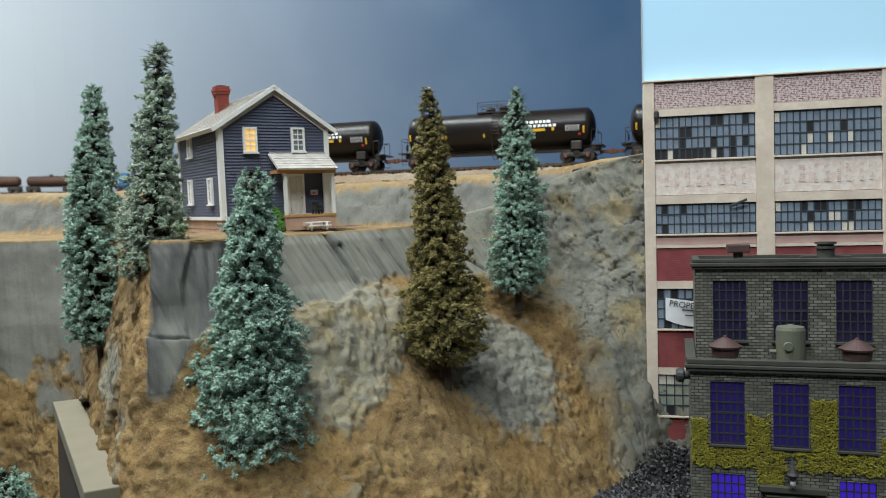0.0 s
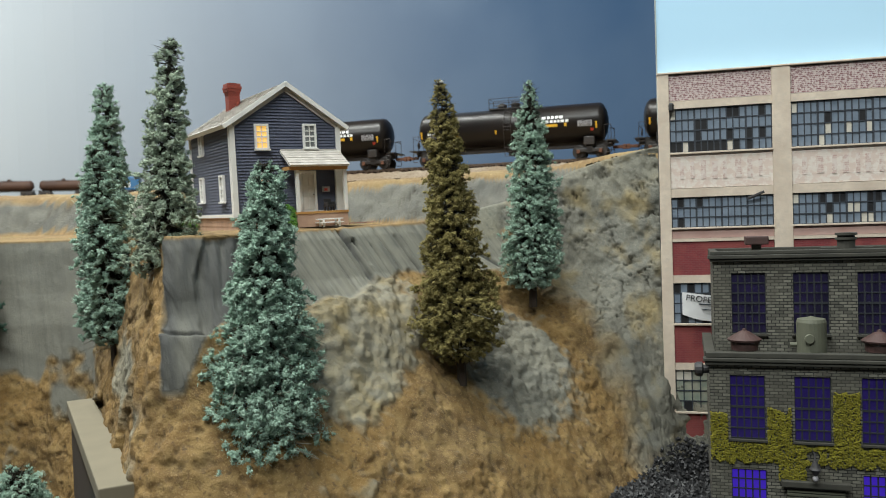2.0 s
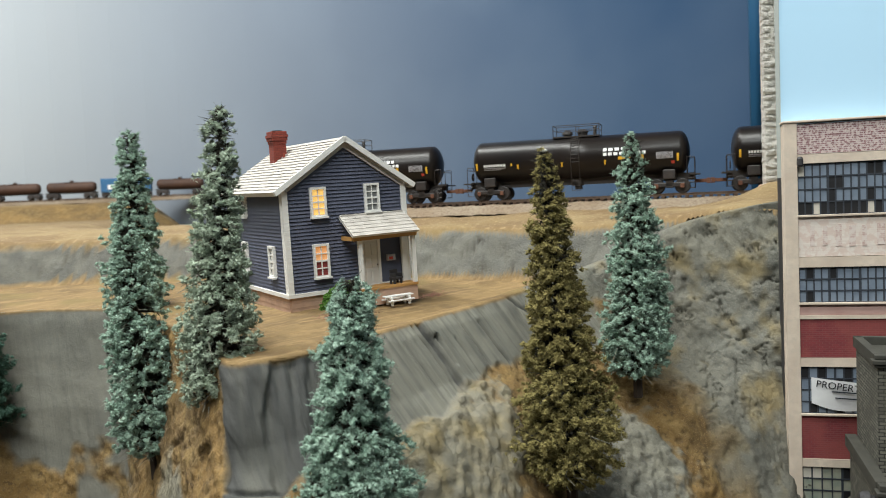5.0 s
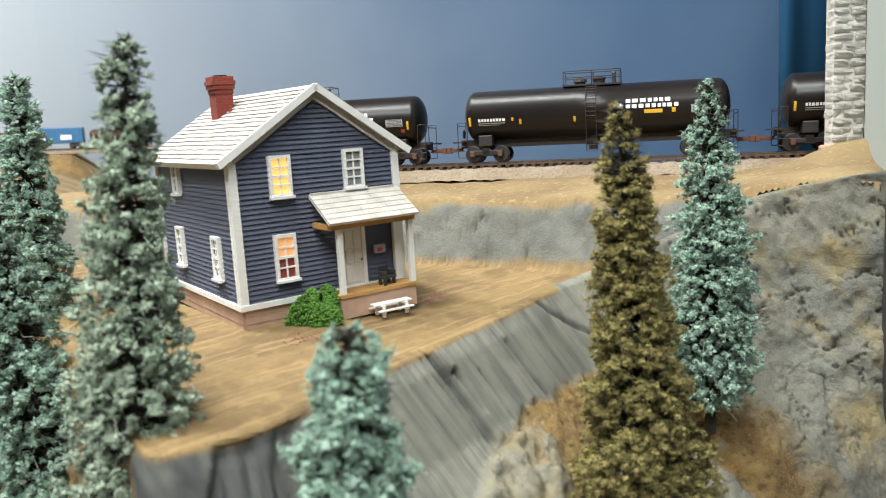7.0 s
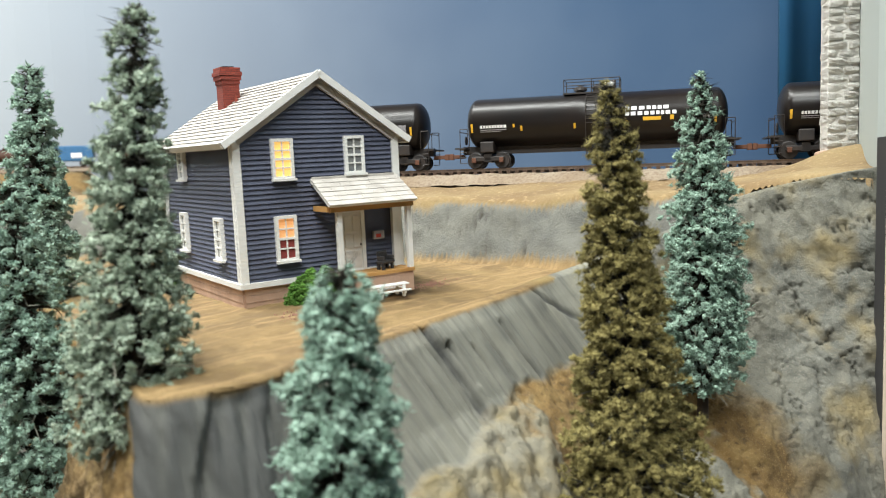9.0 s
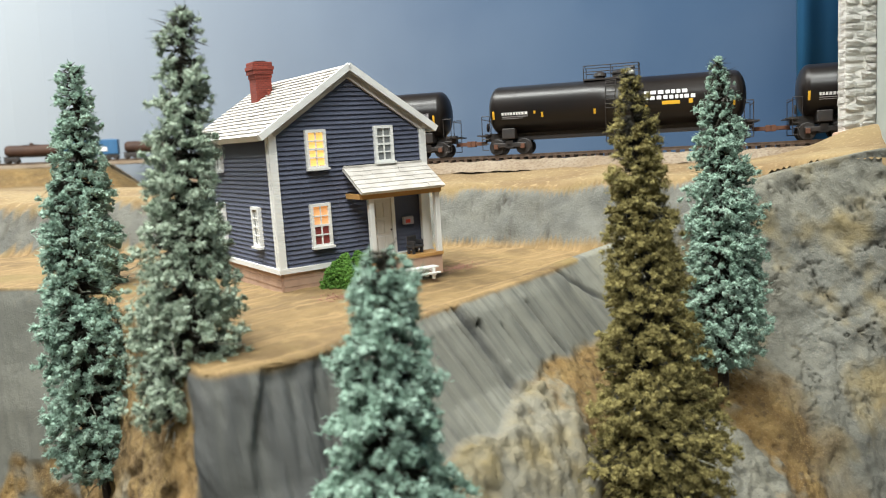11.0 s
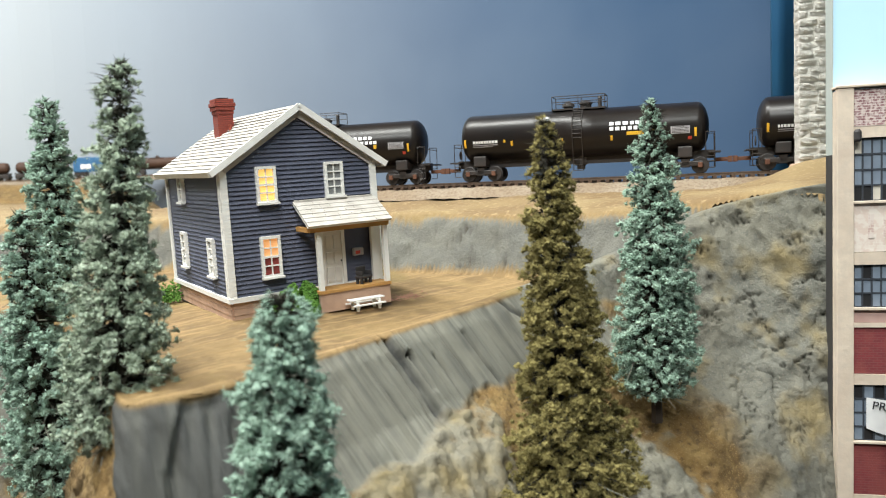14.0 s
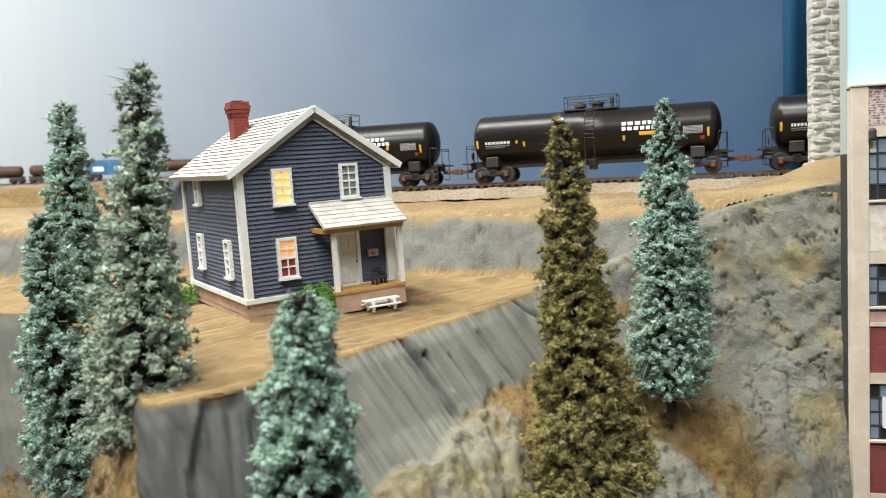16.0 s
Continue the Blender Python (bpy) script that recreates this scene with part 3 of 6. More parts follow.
    nose = 0.9 * soft01(np.exp(-(((x + 0.080) / 0.012) ** 2 + ((z - 0.085) / 0.022) ** 2)) - 0.5 + 0.5 * wob, 0.3) * (x < -0.055)
    rock = np.clip(np.maximum.reduce([strata, blob(out1) * 0.92, blob(out2), cliff, upc, left, nose]), 0, 1)
    lip = np.clip(1 - (ff + 0.003 * wob) / 0.012, 0, 1) * (x < 0.12)
    # relief: soft swells, rounded lumps and small pits in the earth, knobbly outcrops, folded grey cliff
    calm = np.clip(strata + left, 0, 1)
    earth = np.clip(1 - calm, 0, 1)
    cl = np.clip(cliff + upc, 0, 1) * earth
    knob = np.clip(blob(out1) + blob(out2), 0, 1) * earth
    cell = lambda k, o: np.array([noise.voronoi(Vector((q[0] * k + o, q[1] * k, q[2] * k)))[0] for q in Q])
    big, small = cell(110, 0.0), cell(230, 5.0)
    dome = lambda c, r: np.sqrt(np.clip(1 - (c[:, 0] / r) ** 2, 0, 1))
    patch = np.clip(0.5 + 1.6 * fbm(Q, 26, 3, 3.0), 0, 1)
    swell = fbm(Q, 28, 3, 2.0)
    rel = swell * (0.0028 * earth + 0.0006 * calm) + fbm(Q, 90, 4, 4.0) * (0.0011 * earth + 0.00025 * calm)
    rel += knob * (0.0012 + dome(big, 0.62) * 0.0022 * patch + dome(small, 0.6) * 0.0011 * (1 - 0.5 * patch))
    dirt_only = earth * (1 - knob) * (1 - cl)
    rel += dirt_only * (dome(big, 0.5) * 0.0013 * np.clip(patch - 0.25, 0, 1) + dome(small, 0.55) * 0.0008 * patch)
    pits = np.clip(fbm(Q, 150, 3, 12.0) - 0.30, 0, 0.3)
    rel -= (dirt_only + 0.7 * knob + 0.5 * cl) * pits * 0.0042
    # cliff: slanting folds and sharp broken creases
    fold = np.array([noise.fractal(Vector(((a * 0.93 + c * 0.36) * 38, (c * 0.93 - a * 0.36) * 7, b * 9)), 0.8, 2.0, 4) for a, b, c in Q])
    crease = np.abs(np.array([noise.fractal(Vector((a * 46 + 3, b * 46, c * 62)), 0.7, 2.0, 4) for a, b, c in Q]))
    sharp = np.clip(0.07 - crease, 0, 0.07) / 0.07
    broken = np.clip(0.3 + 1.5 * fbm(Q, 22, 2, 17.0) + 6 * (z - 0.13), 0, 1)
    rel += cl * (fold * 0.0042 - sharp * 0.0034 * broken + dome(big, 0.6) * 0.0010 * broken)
    # bedded cuts that run down across the grey face
    s = (x * 0.857 + z * 0.514) + 0.0012 * wob
    w2 = np.array([noise.fractal(Vector((v * 130, 0.5, 1.7)), 0.6, 2.0, 4) for v in s])
    groove = lambda at, wide, top=1.0, low=0.0: np.exp(-((s - at) / wide) ** 2) * (z < top) * (z > low)
    crack = 1.3 * groove(0.1158, 0.0011) + 1.2 * groove(0.1188, 0.0008, 0.153, 0.137) + 0.6 * groove(0.1125, 0.0006) + 0.4 * groove(0.104, 0.0005) + 0.45 * groove(0.1365, 0.0006) + 0.6 * groove(0.1465, 0.0007, 0.155) + 0.4 * groove(0.128, 0.0005, 0.15)
    crack = np.clip(crack * (0.8 + 0.7 * fbm(Q, 60, 2, 14.0)), 0, 1)
    long_crack = np.exp(-(((x - 0.1086) * 0.526 + (z - 0.160) * 0.85 + 0.001 * wob) / 0.0010) ** 2) * (x > 0.10) * (x < 0.156)
    step = 0.0016 * np.clip((s - 0.1158) / 0.0012, 0, 1) * np.clip((0.126 - s) / 0.010, 0, 1)
    rel += strata * (w2 * 0.0014 - 0.0055 * crack - 0.0020 * long_crack + step)
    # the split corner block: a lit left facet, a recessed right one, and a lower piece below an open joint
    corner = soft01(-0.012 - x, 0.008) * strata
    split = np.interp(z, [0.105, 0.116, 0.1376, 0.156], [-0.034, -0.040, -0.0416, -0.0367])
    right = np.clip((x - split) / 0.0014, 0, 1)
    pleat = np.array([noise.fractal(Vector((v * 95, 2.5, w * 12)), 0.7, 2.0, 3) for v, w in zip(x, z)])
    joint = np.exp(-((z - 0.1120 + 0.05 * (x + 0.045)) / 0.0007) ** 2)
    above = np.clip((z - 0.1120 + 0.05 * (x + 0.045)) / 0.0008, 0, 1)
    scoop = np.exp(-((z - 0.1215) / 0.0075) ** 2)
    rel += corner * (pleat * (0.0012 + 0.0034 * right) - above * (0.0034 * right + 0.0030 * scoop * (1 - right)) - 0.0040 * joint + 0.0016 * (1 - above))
    rel *= np.clip((ff + 0.01) / 0.03, 0, 1)
    Q = Q + N * rel[:, None]
    # Corner block: dark grey rock tone and its shade both go into the colour.
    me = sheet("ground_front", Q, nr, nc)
    paint(me, rock=rock * (1 - lip), strata=np.clip(strata * (1 - upc) + 0.32 * left, 0, 1), sand=0 * rock, yard=lip, bed_and_shade=np.clip(w2 * 1.1 - 0.15, 0, 1) * 0.22 + 1.2 * crack + long_crack + 0.9 * joint * corner + corner * (0.85 + 0.5 * pleat), calm=np.clip(calm + 0.05 * cl, 0, 1), corner=np.clip(corner + left, 0, 1), ochre=np.clip(0.8 * cl + blob(out1) - 0.3 * blob(out2), 0, 1), pale=blob(out1), crevice_shade=np.clip(1.1 * cl * sharp ** 2 * broken + (dirt_only + 0.8 * knob) * np.clip(pits * 9 - 0.35, 0, 1) * 0.32, 0, 1), slate=np.clip(0.55 * cl + 0.45 * blob(out2) + 0.8 * left, 0, 1))
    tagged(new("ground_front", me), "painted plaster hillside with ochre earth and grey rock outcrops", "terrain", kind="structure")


GROUND = terrain_material()
build_upper()
build_front()


def ground_z(x, y):
    return float(height(np.array([[x, y]]))[0][0])


# coal yard below the hill
def build_coal():
    rng = random.Random(4)
    bm = bmesh.new()
    n = 60
    vs = [[bm.verts.new((-0.05 + 0.75 * i / n, 0.30 + 0.36 * j / n, 0.0 + 0.004 * noise.fractal(Vector((i * 0.4, j * 0.4, 0)), 0.8, 2, 3))) for i in range(n + 1)] for j in range(n + 1)]
    for j in range(n):
        for i in range(n):
            bm.faces.new((vs[j][i], vs[j][i + 1], vs[j + 1][i + 1], vs[j + 1][i]))
    ob = part("coal_yard_ground", bm, M["coal"])
    tagged(ob, "black coal-covered yard floor below the hill", "ground", kind="structure")
    bm = bmesh.new()
    verts, faces = [], []
    for k in range(5200):
        x, y = rng.uniform(0.17, 0.30), rng.uniform(0.45, 0.60)
        z = 0.002 + 0.014 * math.exp(-((x - 0.255) ** 2 + (y - 0.575) ** 2) / 0.0008) * rng.random()
        lump(verts, faces, Vector((x, y, z)), rng.uniform(0.0009, 0.0019), rng)
    me = bpy.data.meshes.new("coal_lumps")
    me.from_pydata(verts, [], faces)
    me.materials.append(M["coal"])
    tagged(new("coal_lumps", me), "loose glossy black coal lumps heaped by the wall", "coal", kind="stuff")


OCT = [Vector(v) for v in ((1, 0, 0), (-1, 0, 0), (0, 1, 0), (0, -1, 0), (0, 0, 1), (0, 0, -1))]
OCTF = ((0, 2, 4), (2, 1, 4), (1, 3, 4), (3, 0, 4), (2, 0, 5), (1, 2, 5), (3, 1, 5), (0, 3, 5))


def lump(verts, faces, c, r, rng):
    n = len(verts)
    q = Euler((rng.uniform(0, 6.3), rng.uniform(0, 6.3), rng.uniform(0, 6.3))).to_matrix()
    for v in OCT:
        verts.append(c + q @ (v * (r * rng.uniform(0.55, 1.3))))
    faces.extend((a + n, b + n, e + n) for a, b, e in OCTF)


build_coal()


# ---- backdrop, board, room ----
def wall_sheet(name, pts, z0, z1, mat, label, thick=0.02, values=None):
    """An upright wall along a line in plan, with thickness."""
    bm = bmesh.new()
    lay = bm.verts.layers.float.new("along")
    pts = [Vector((x, y, 0)) for x, y in pts]
    front, back = [], []
    for i, p in enumerate(pts):
        t = (pts[min(i + 1, len(pts) - 1)] - pts[max(i - 1, 0)]).normalized()
        n = Vector((-t.y, t.x, 0)) * thick
        for side, col in ((p, front), (p + n, back)):
            a, b = bm.verts.new((side.x, side.y, z0)), bm.verts.new((side.x, side.y, z1))
            a[lay] = b[lay] = values[i] if values else 0.0
            col.append((a, b))
    for i in range(len(pts) - 1):
        bm.faces.new((front[i][0], front[i + 1][0], front[i + 1][1], front[i][1]))
        bm.faces.new((back[i + 1][0], back[i][0], back[i][1], back[i + 1][1]))
        bm.faces.new((front[i][1], front[i + 1][1], back[i + 1][1], back[i][1]))
    ob = part(name, bm, mat, smooth=False)
    return tagged(ob, label, "wall", kind="structure")


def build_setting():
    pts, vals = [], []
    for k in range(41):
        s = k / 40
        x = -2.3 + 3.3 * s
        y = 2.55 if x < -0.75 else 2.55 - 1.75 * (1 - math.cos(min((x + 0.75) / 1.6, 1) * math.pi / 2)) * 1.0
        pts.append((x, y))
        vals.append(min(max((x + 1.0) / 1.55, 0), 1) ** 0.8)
    ob = wall_sheet("backdrop", pts, -0.6, 1.75, backdrop_material(), "sky backdrop from pale grey to slate blue, light falloff painted in", values=vals)
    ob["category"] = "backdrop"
    # the pale board that stands across the yard's end, behind the factory
    bm = boxes((-0.0066, 0.9, 0.0088, 0.0205, -0.03, 0.95))
    m = pose(0.2615, 0.5895, 0, 0, 0, -29.4)
    b = empty("wall_board", m, "pale blue painted board standing behind the factory front", "wall", kind="structure")
    part("board_face", bm, M["board"], b)
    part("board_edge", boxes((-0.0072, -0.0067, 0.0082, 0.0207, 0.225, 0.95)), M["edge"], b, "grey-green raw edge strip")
    # Dark colour stands in for the shadowed gap between hillside and factory.
    part("gap_shade_strip", boxes((-0.0072, -0.0067, 0.0082, 0.0207, -0.03, 0.225)), M["dark"], b, "strip coloured dark for the shaded gap")
    part("side_board", boxes((0.0, 0.154, -0.004, 0.0, -0.03, 0.95)), M["edge"], b, "grey-green bare side board", m=m.inverted() @ pose(0.2618, 0.6032, 0, 0, 0, 48.3))
    # deep blue sheet hanging at the far end of the track
    bm = bmesh.new()
    n = 24
    cols = []
    for i in range(n + 1):
        s = i / n
        off = 0.004 * math.sin(s * 21) + 0.003 * math.sin(s * 47)
        p = Vector((0.470, 0.905, 0)) + Vector((0.86, -0.5, 0)) * (s * 0.3) + Vector((0.5, 0.86, 0)) * off
        cols.append((bm.verts.new((p.x, p.y, 0.12)), bm.verts.new((p.x + 0.004 * math.sin(s * 9), p.y, 0.9))))
    for a, b2 in zip(cols, cols[1:]):
        bm.faces.new((a[0], b2[0], b2[1], a[1]))
    ob = part("blue_curtain", bm, M["blue_sheet"], smooth=True)
    sol = ob.modifiers.new("thickness", "SOLIDIFY")
    sol.thickness = 0.003
    tagged(ob, "deep blue creased sheet hanging behind the track end", "curtain")
    # the room
    room = [("floor", (-2.6, 1.6, -2.2, 2.8, -1.12, -1.10), M["floor"], "dark room floor"), ("ceiling", (-2.6, 1.6, -2.2, 2.8, 1.75, 1.78), M["room"], "plain room ceiling"),
            ("wall_south", (-2.6, 1.6, -2.22, -2.2, -1.1, 1.75), M["room"], "plain room wall"), ("wall_west", (-2.62, -2.6, -2.2, 2.8, -1.1, 1.75), M["room"], "plain room wall"),
            ("wall_east", (1.6, 1.62, -2.2, 2.8, -1.1, 1.75), M["room"], "plain room wall"), ("wall_north", (-2.6, 1.6, 2.8, 2.82, -1.1, 1.75), M["room"], "plain room wall")]
    for name, b3, mat, lab in room:
        tagged(part(name, boxes(b3), mat), lab, name.split("_")[0], kind="structure")


build_setting()


# ---- stone pier at the track's end ----
def build_pier():
    rng = random.Random(8)
    pier = empty("stone_pier", pose(0.3374, 0.715, 0.2235, 0, 0, -29.4), "whitewashed rough stone pier standing beside the track", "pier")
    part("core", boxes((0.0006, 0.0180, 0.0004, 0.0165, -0.02, 0.62)), M["stone"], pier)
    meshes = []
    for k in range(9):
        bm = bmesh.new()
        r = bmesh.ops.create_cube(bm, size=1.0)
        bmesh.ops.subdivide_edges(bm, edges=list(bm.edges), cuts=2, use_grid_fill=True)
        for v in bm.verts:
            v.co *= 0.5 / max(v.co.length, 0.5) * 0.35 + 0.65 * 1.0
            v.co += Vector((rng.uniform(-1, 1), rng.uniform(-1.2, 1), rng.uniform(-1, 1))) * 0.035
        me = mesh_from(bm, "stone")
        me.materials.append(M["stone"])
        meshes.append(me)
    h = 0.0050
    for c in range(65):
        cut = rng.choice((0.33, 0.5, 0.64))
        for a, b in ((0, cut), (cut, 1)):
            w = 0.0185 * (b - a)
            shared("stone", rng.choice(meshes), pier, Matrix.Translation((0.0185 * (a + b) / 2, 0.0085 + rng.uniform(-0.001, 0.0005), h * (c + 0.5))) @ Matrix.Diagonal((w, 0.019, h * 0.97, 1)))
    part("footing", boxes((-0.003, 0.020, -0.004, 0.018, -0.02, -0.001), bevel=0.002), M["foundation"], pier)


build_pier()


# ---- trees ----
def build_tree(base, tip, profile, leaf, density, seed, label, wires=60, tuft=0.0026, bead=False, group="model spruces"):
    """A bottle-brush spruce: a wire trunk, dark inner twigs, and flocked tufts on the branch ends. profile: (height share, reach) rows."""
    rng = random.Random(seed)
    base, tip = Vector(base), Vector(tip)
    h = tip.z - base.z
    tree = empty("conifer_tree", Matrix.Translation(base), label, "tree", group)
    lean = Vector(((tip.x - base.x) / h, (tip.y - base.y) / h, 0))
    bm = bmesh.new()
    prev = Vector((0, 0, -0.012))
    for k in range(1, 9):
        f = k / 8
        p = lean * (h * f) + Vector((rng.uniform(-1, 1) * 0.0006, rng.uniform(-1, 1) * 0.0006, h * f * 0.985))
        rod(bm, prev, p, 0.0024 * (1.08 - f) + 0.0004, 0.0024 * (1.0 - f) + 0.0003)
        prev = p
    part("trunk", bm, M["trunk"], tree)
    fs, rs = [p[0] for p in profile], [p[1] for p in profile]

    def reach(f, a):
        r = float(np.interp(f, fs, rs))
        bulge = 1 + 0.30 * noise.noise(Vector((math.cos(a) * 1.4 + seed, math.sin(a) * 1.4, f * 11))) + 0.10 * math.sin(f * 52 + seed + 1.5 * math.sin(a))
        return r * bulge

    verts, faces = [], []
    inner_v, inner_f = [], []
    area = h * sum(rs) / len(rs)
    branches = int(density * area / 0.0022)
    top_r = max(rs)
    made = 0
    while made < branches:
        f = rng.random()
        if rng.random() > (float(np.interp(f, fs, rs)) + 0.004) / (top_r + 0.004):
            continue
        made += 1
        a = rng.uniform(0, 2 * math.pi)
        rr = reach(f, a) * rng.choice((0.66, 0.82, 0.92, 1.0, 1.0, 1.06))
        out = Vector((math.cos(a), math.sin(a), 0))
        axis_p = lean * (h * f)
        start = axis_p + Vector((0, 0, h * f + rng.uniform(0.05, 0.35) * rr))
        drop = rng.uniform(-0.05, 0.32) * min(1.0, f * 7)
        end = axis_p + out * rr + Vector((0, 0, h * f - drop * rr + 0.002))
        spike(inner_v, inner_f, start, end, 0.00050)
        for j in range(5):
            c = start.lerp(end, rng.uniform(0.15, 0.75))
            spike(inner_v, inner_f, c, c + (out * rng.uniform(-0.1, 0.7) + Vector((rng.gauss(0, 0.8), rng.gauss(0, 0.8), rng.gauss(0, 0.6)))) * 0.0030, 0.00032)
        n = 3 if rr > 0.016 else 2 if rr > 0.006 else 1
        for i in range(n):
            g = 1 - 0.21 * i + rng.uniform(-0.05, 0.05)
            c = start.lerp(end, g) + Vector((rng.gauss(0, 1), rng.gauss(0, 1), rng.gauss(0, 0.7))) * 0.0010
            s = tuft * rng.uniform(0.62, 1.15) * (1.0 if rr > 0.007 else 0.8)
            for j in range(6):
                off = Vector((rng.gauss(0, 1), rng.gauss(0, 1), rng.gauss(0.1, 0.8)))
                off = off / max(off.length, 0.5) * s * rng.uniform(0.15, 0.62)
                lump(verts, faces, c + off, s * rng.uniform(0.24, 0.42), rng)
            for j in range(24):
                d = Vector((rng.gauss(0, 1), rng.gauss(0, 1), rng.gauss(0.2, 0.85))) + out * 0.4
                d = d / max(d.length, 0.3)
                q = c + Vector((rng.gauss(0, 1), rng.gauss(0, 1), rng.gauss(0, 1))) * (s * 0.28)
                spike(verts, faces, q, q + d * (s * rng.uniform(0.35, 1.0)), s * 0.075)
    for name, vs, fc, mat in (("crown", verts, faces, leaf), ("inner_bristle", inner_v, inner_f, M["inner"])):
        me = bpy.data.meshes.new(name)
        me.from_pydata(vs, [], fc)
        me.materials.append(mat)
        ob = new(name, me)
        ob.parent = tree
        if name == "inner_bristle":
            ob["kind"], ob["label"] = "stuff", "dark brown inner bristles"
    if bead:
        part("tip_bead", lathe([(0.0004, -0.0008), (0.0016, -0.0003), (0.0018, 0.0004), (0.0009, 0.0010), (0.0002, 0.0012)], 10), M["white"], tree, "white plastic bead at the tip", m=Matrix.Translation(lean * h + Vector((0, 0, h + 0.0004))))
    bmt = bmesh.new()
    for k in range(wires):
        f = rng.random() ** 1.6 * 0.92
        a = rng.uniform(0, 2 * math.pi)
        rr = reach(f, a) * rng.uniform(0.95, 1.25)
        st = lean * (h * f) + Vector((0, 0, h * f + 0.1 * rr))
        mid = lean * (h * f) + Vector((math.cos(a) * rr * 0.6, math.sin(a) * rr * 0.6, h * f - 0.05 * rr))
        en = lean * (h * f) + Vector((math.cos(a + 0.2) * rr, math.sin(a + 0.2) * rr, h * f - rr * rng.uniform(-0.05, 0.35)))
        rod(bmt, st, mid, 0.00032, 0.00025, 4)
        rod(bmt, mid, en, 0.00025, 0.00012, 4)
    part("twig_work", bmt, M["twig"], tree, "bare grey wire twigs")["kind"] = "stuff"
    return tree


def spike(verts, faces, a, b, w):
    n = len(verts)
    d = (b - a)
    s = d.cross(Vector((0.3, 0.5, 0.8)))
    s = s.normalized() * w if s.length > 1e-9 else Vector((w, 0, 0))
    t = d.cross(s).normalized() * w if d.length > 1e-9 else Vector((0, w, 0))
    verts.extend((a + s, a - s * 0.5 + t, a - s * 0.5 - t, b))
    faces.extend(((n, n + 1, n + 3), (n + 1, n + 2, n + 3), (n + 2, n, n + 3)))


SLIM = [(0, 0.010), (0.08, 0.0175), (0.28, 0.0180), (0.5, 0.0158), (0.7, 0.0112), (0.9, 0.0078), (0.97, 0.0055), (1, 0.002)]
build_tree((-0.011, 0.505, 0.0465), (-0.006, 0.510, 0.1900), [(0, 0.010), (0.05, 0.021), (0.12, 0.0285), (0.25, 0.0268), (0.45, 0.0205), (0.60, 0.0158), (0.72, 0.0126), (0.885, 0.0092), (0.965, 0.0064), (0.99, 0.0046), (1, 0.003)],
           M["leaf_blue"], 1450, 3, "blue-green foam spruce standing on the earth slope before the house", 110, 0.0030)
build_tree((0.101, 0.552, 0.080), (0.096, 0.561, 0.2410), [(0, 0.008), (0.05, 0.017), (0.12, 0.0240), (0.25, 0.0215), (0.4, 0.0150), (0.55, 0.0125), (0.7, 0.0105), (0.87, 0.0066), (0.95, 0.0038), (1, 0.0010)],
           M["leaf_brown"], 1650, 5, "olive-brown dried foam spruce with a white bead tip", 40, 0.0026, bead=True)
build_tree((0.169, 0.610, 0.116), (0.174, 0.617, 0.2525), [(0, 0.011), (0.06, 0.0160), (0.15, 0.0180), (0.3, 0.0165), (0.45, 0.0142), (0.5, 0.0150), (0.7, 0.0105), (0.88, 0.0058), (0.96, 0.0034), (1, 0.0010)],
           M["leaf_blue"], 1500, 7, "small blue-green foam spruce below the grey bank", 60, 0.0025)
build_tree((-0.0585, 0.562, 0.138), (-0.0505, 0.583, 0.2650), [(0, 0.012), (0.08, 0.0160), (0.25, 0.0155), (0.45, 0.0118), (0.65, 0.0086), (0.9, 0.0056), (0.97, 0.0048), (1, 0.002)],
           M["leaf_pale"], 1250, 11, "tall thin pale green spruce at the cliff corner", 120, 0.0028)
build_tree((-0.095, 0.655, 0.090), (-0.1025, 0.659, 0.213), SLIM, M["leaf_blue"], 1250, 13, "blue-green foam spruce low beside the gully", 70, 0.0028)
build_tree((-0.112, 0.765, 0.120), (-0.1095, 0.768, 0.2735), SLIM, M["leaf_blue"], 1150, 17, "slender blue-green spruce standing by the grey bank", 60, 0.0030)
build_tree((-0.213, 0.772, 0.085), (-0.213, 0.772, 0.200), [(0, 0.012), (0.1, 0.023), (0.5, 0.016), (0.9, 0.006), (1, 0.002)], M["leaf_dark"], 900, 19, "dark green spruce by the far rock wall", 40, 0.0032)
build_tree((-0.135, 0.575, -0.01), (-0.135, 0.575, 0.040), [(0, 0.012), (0.15, 0.027), (0.5, 0.020), (0.9, 0.008), (1, 0.003)], M["leaf_blue"], 1000, 23, "low blue-green foam spruce down in the gully", 40, 0.0031)


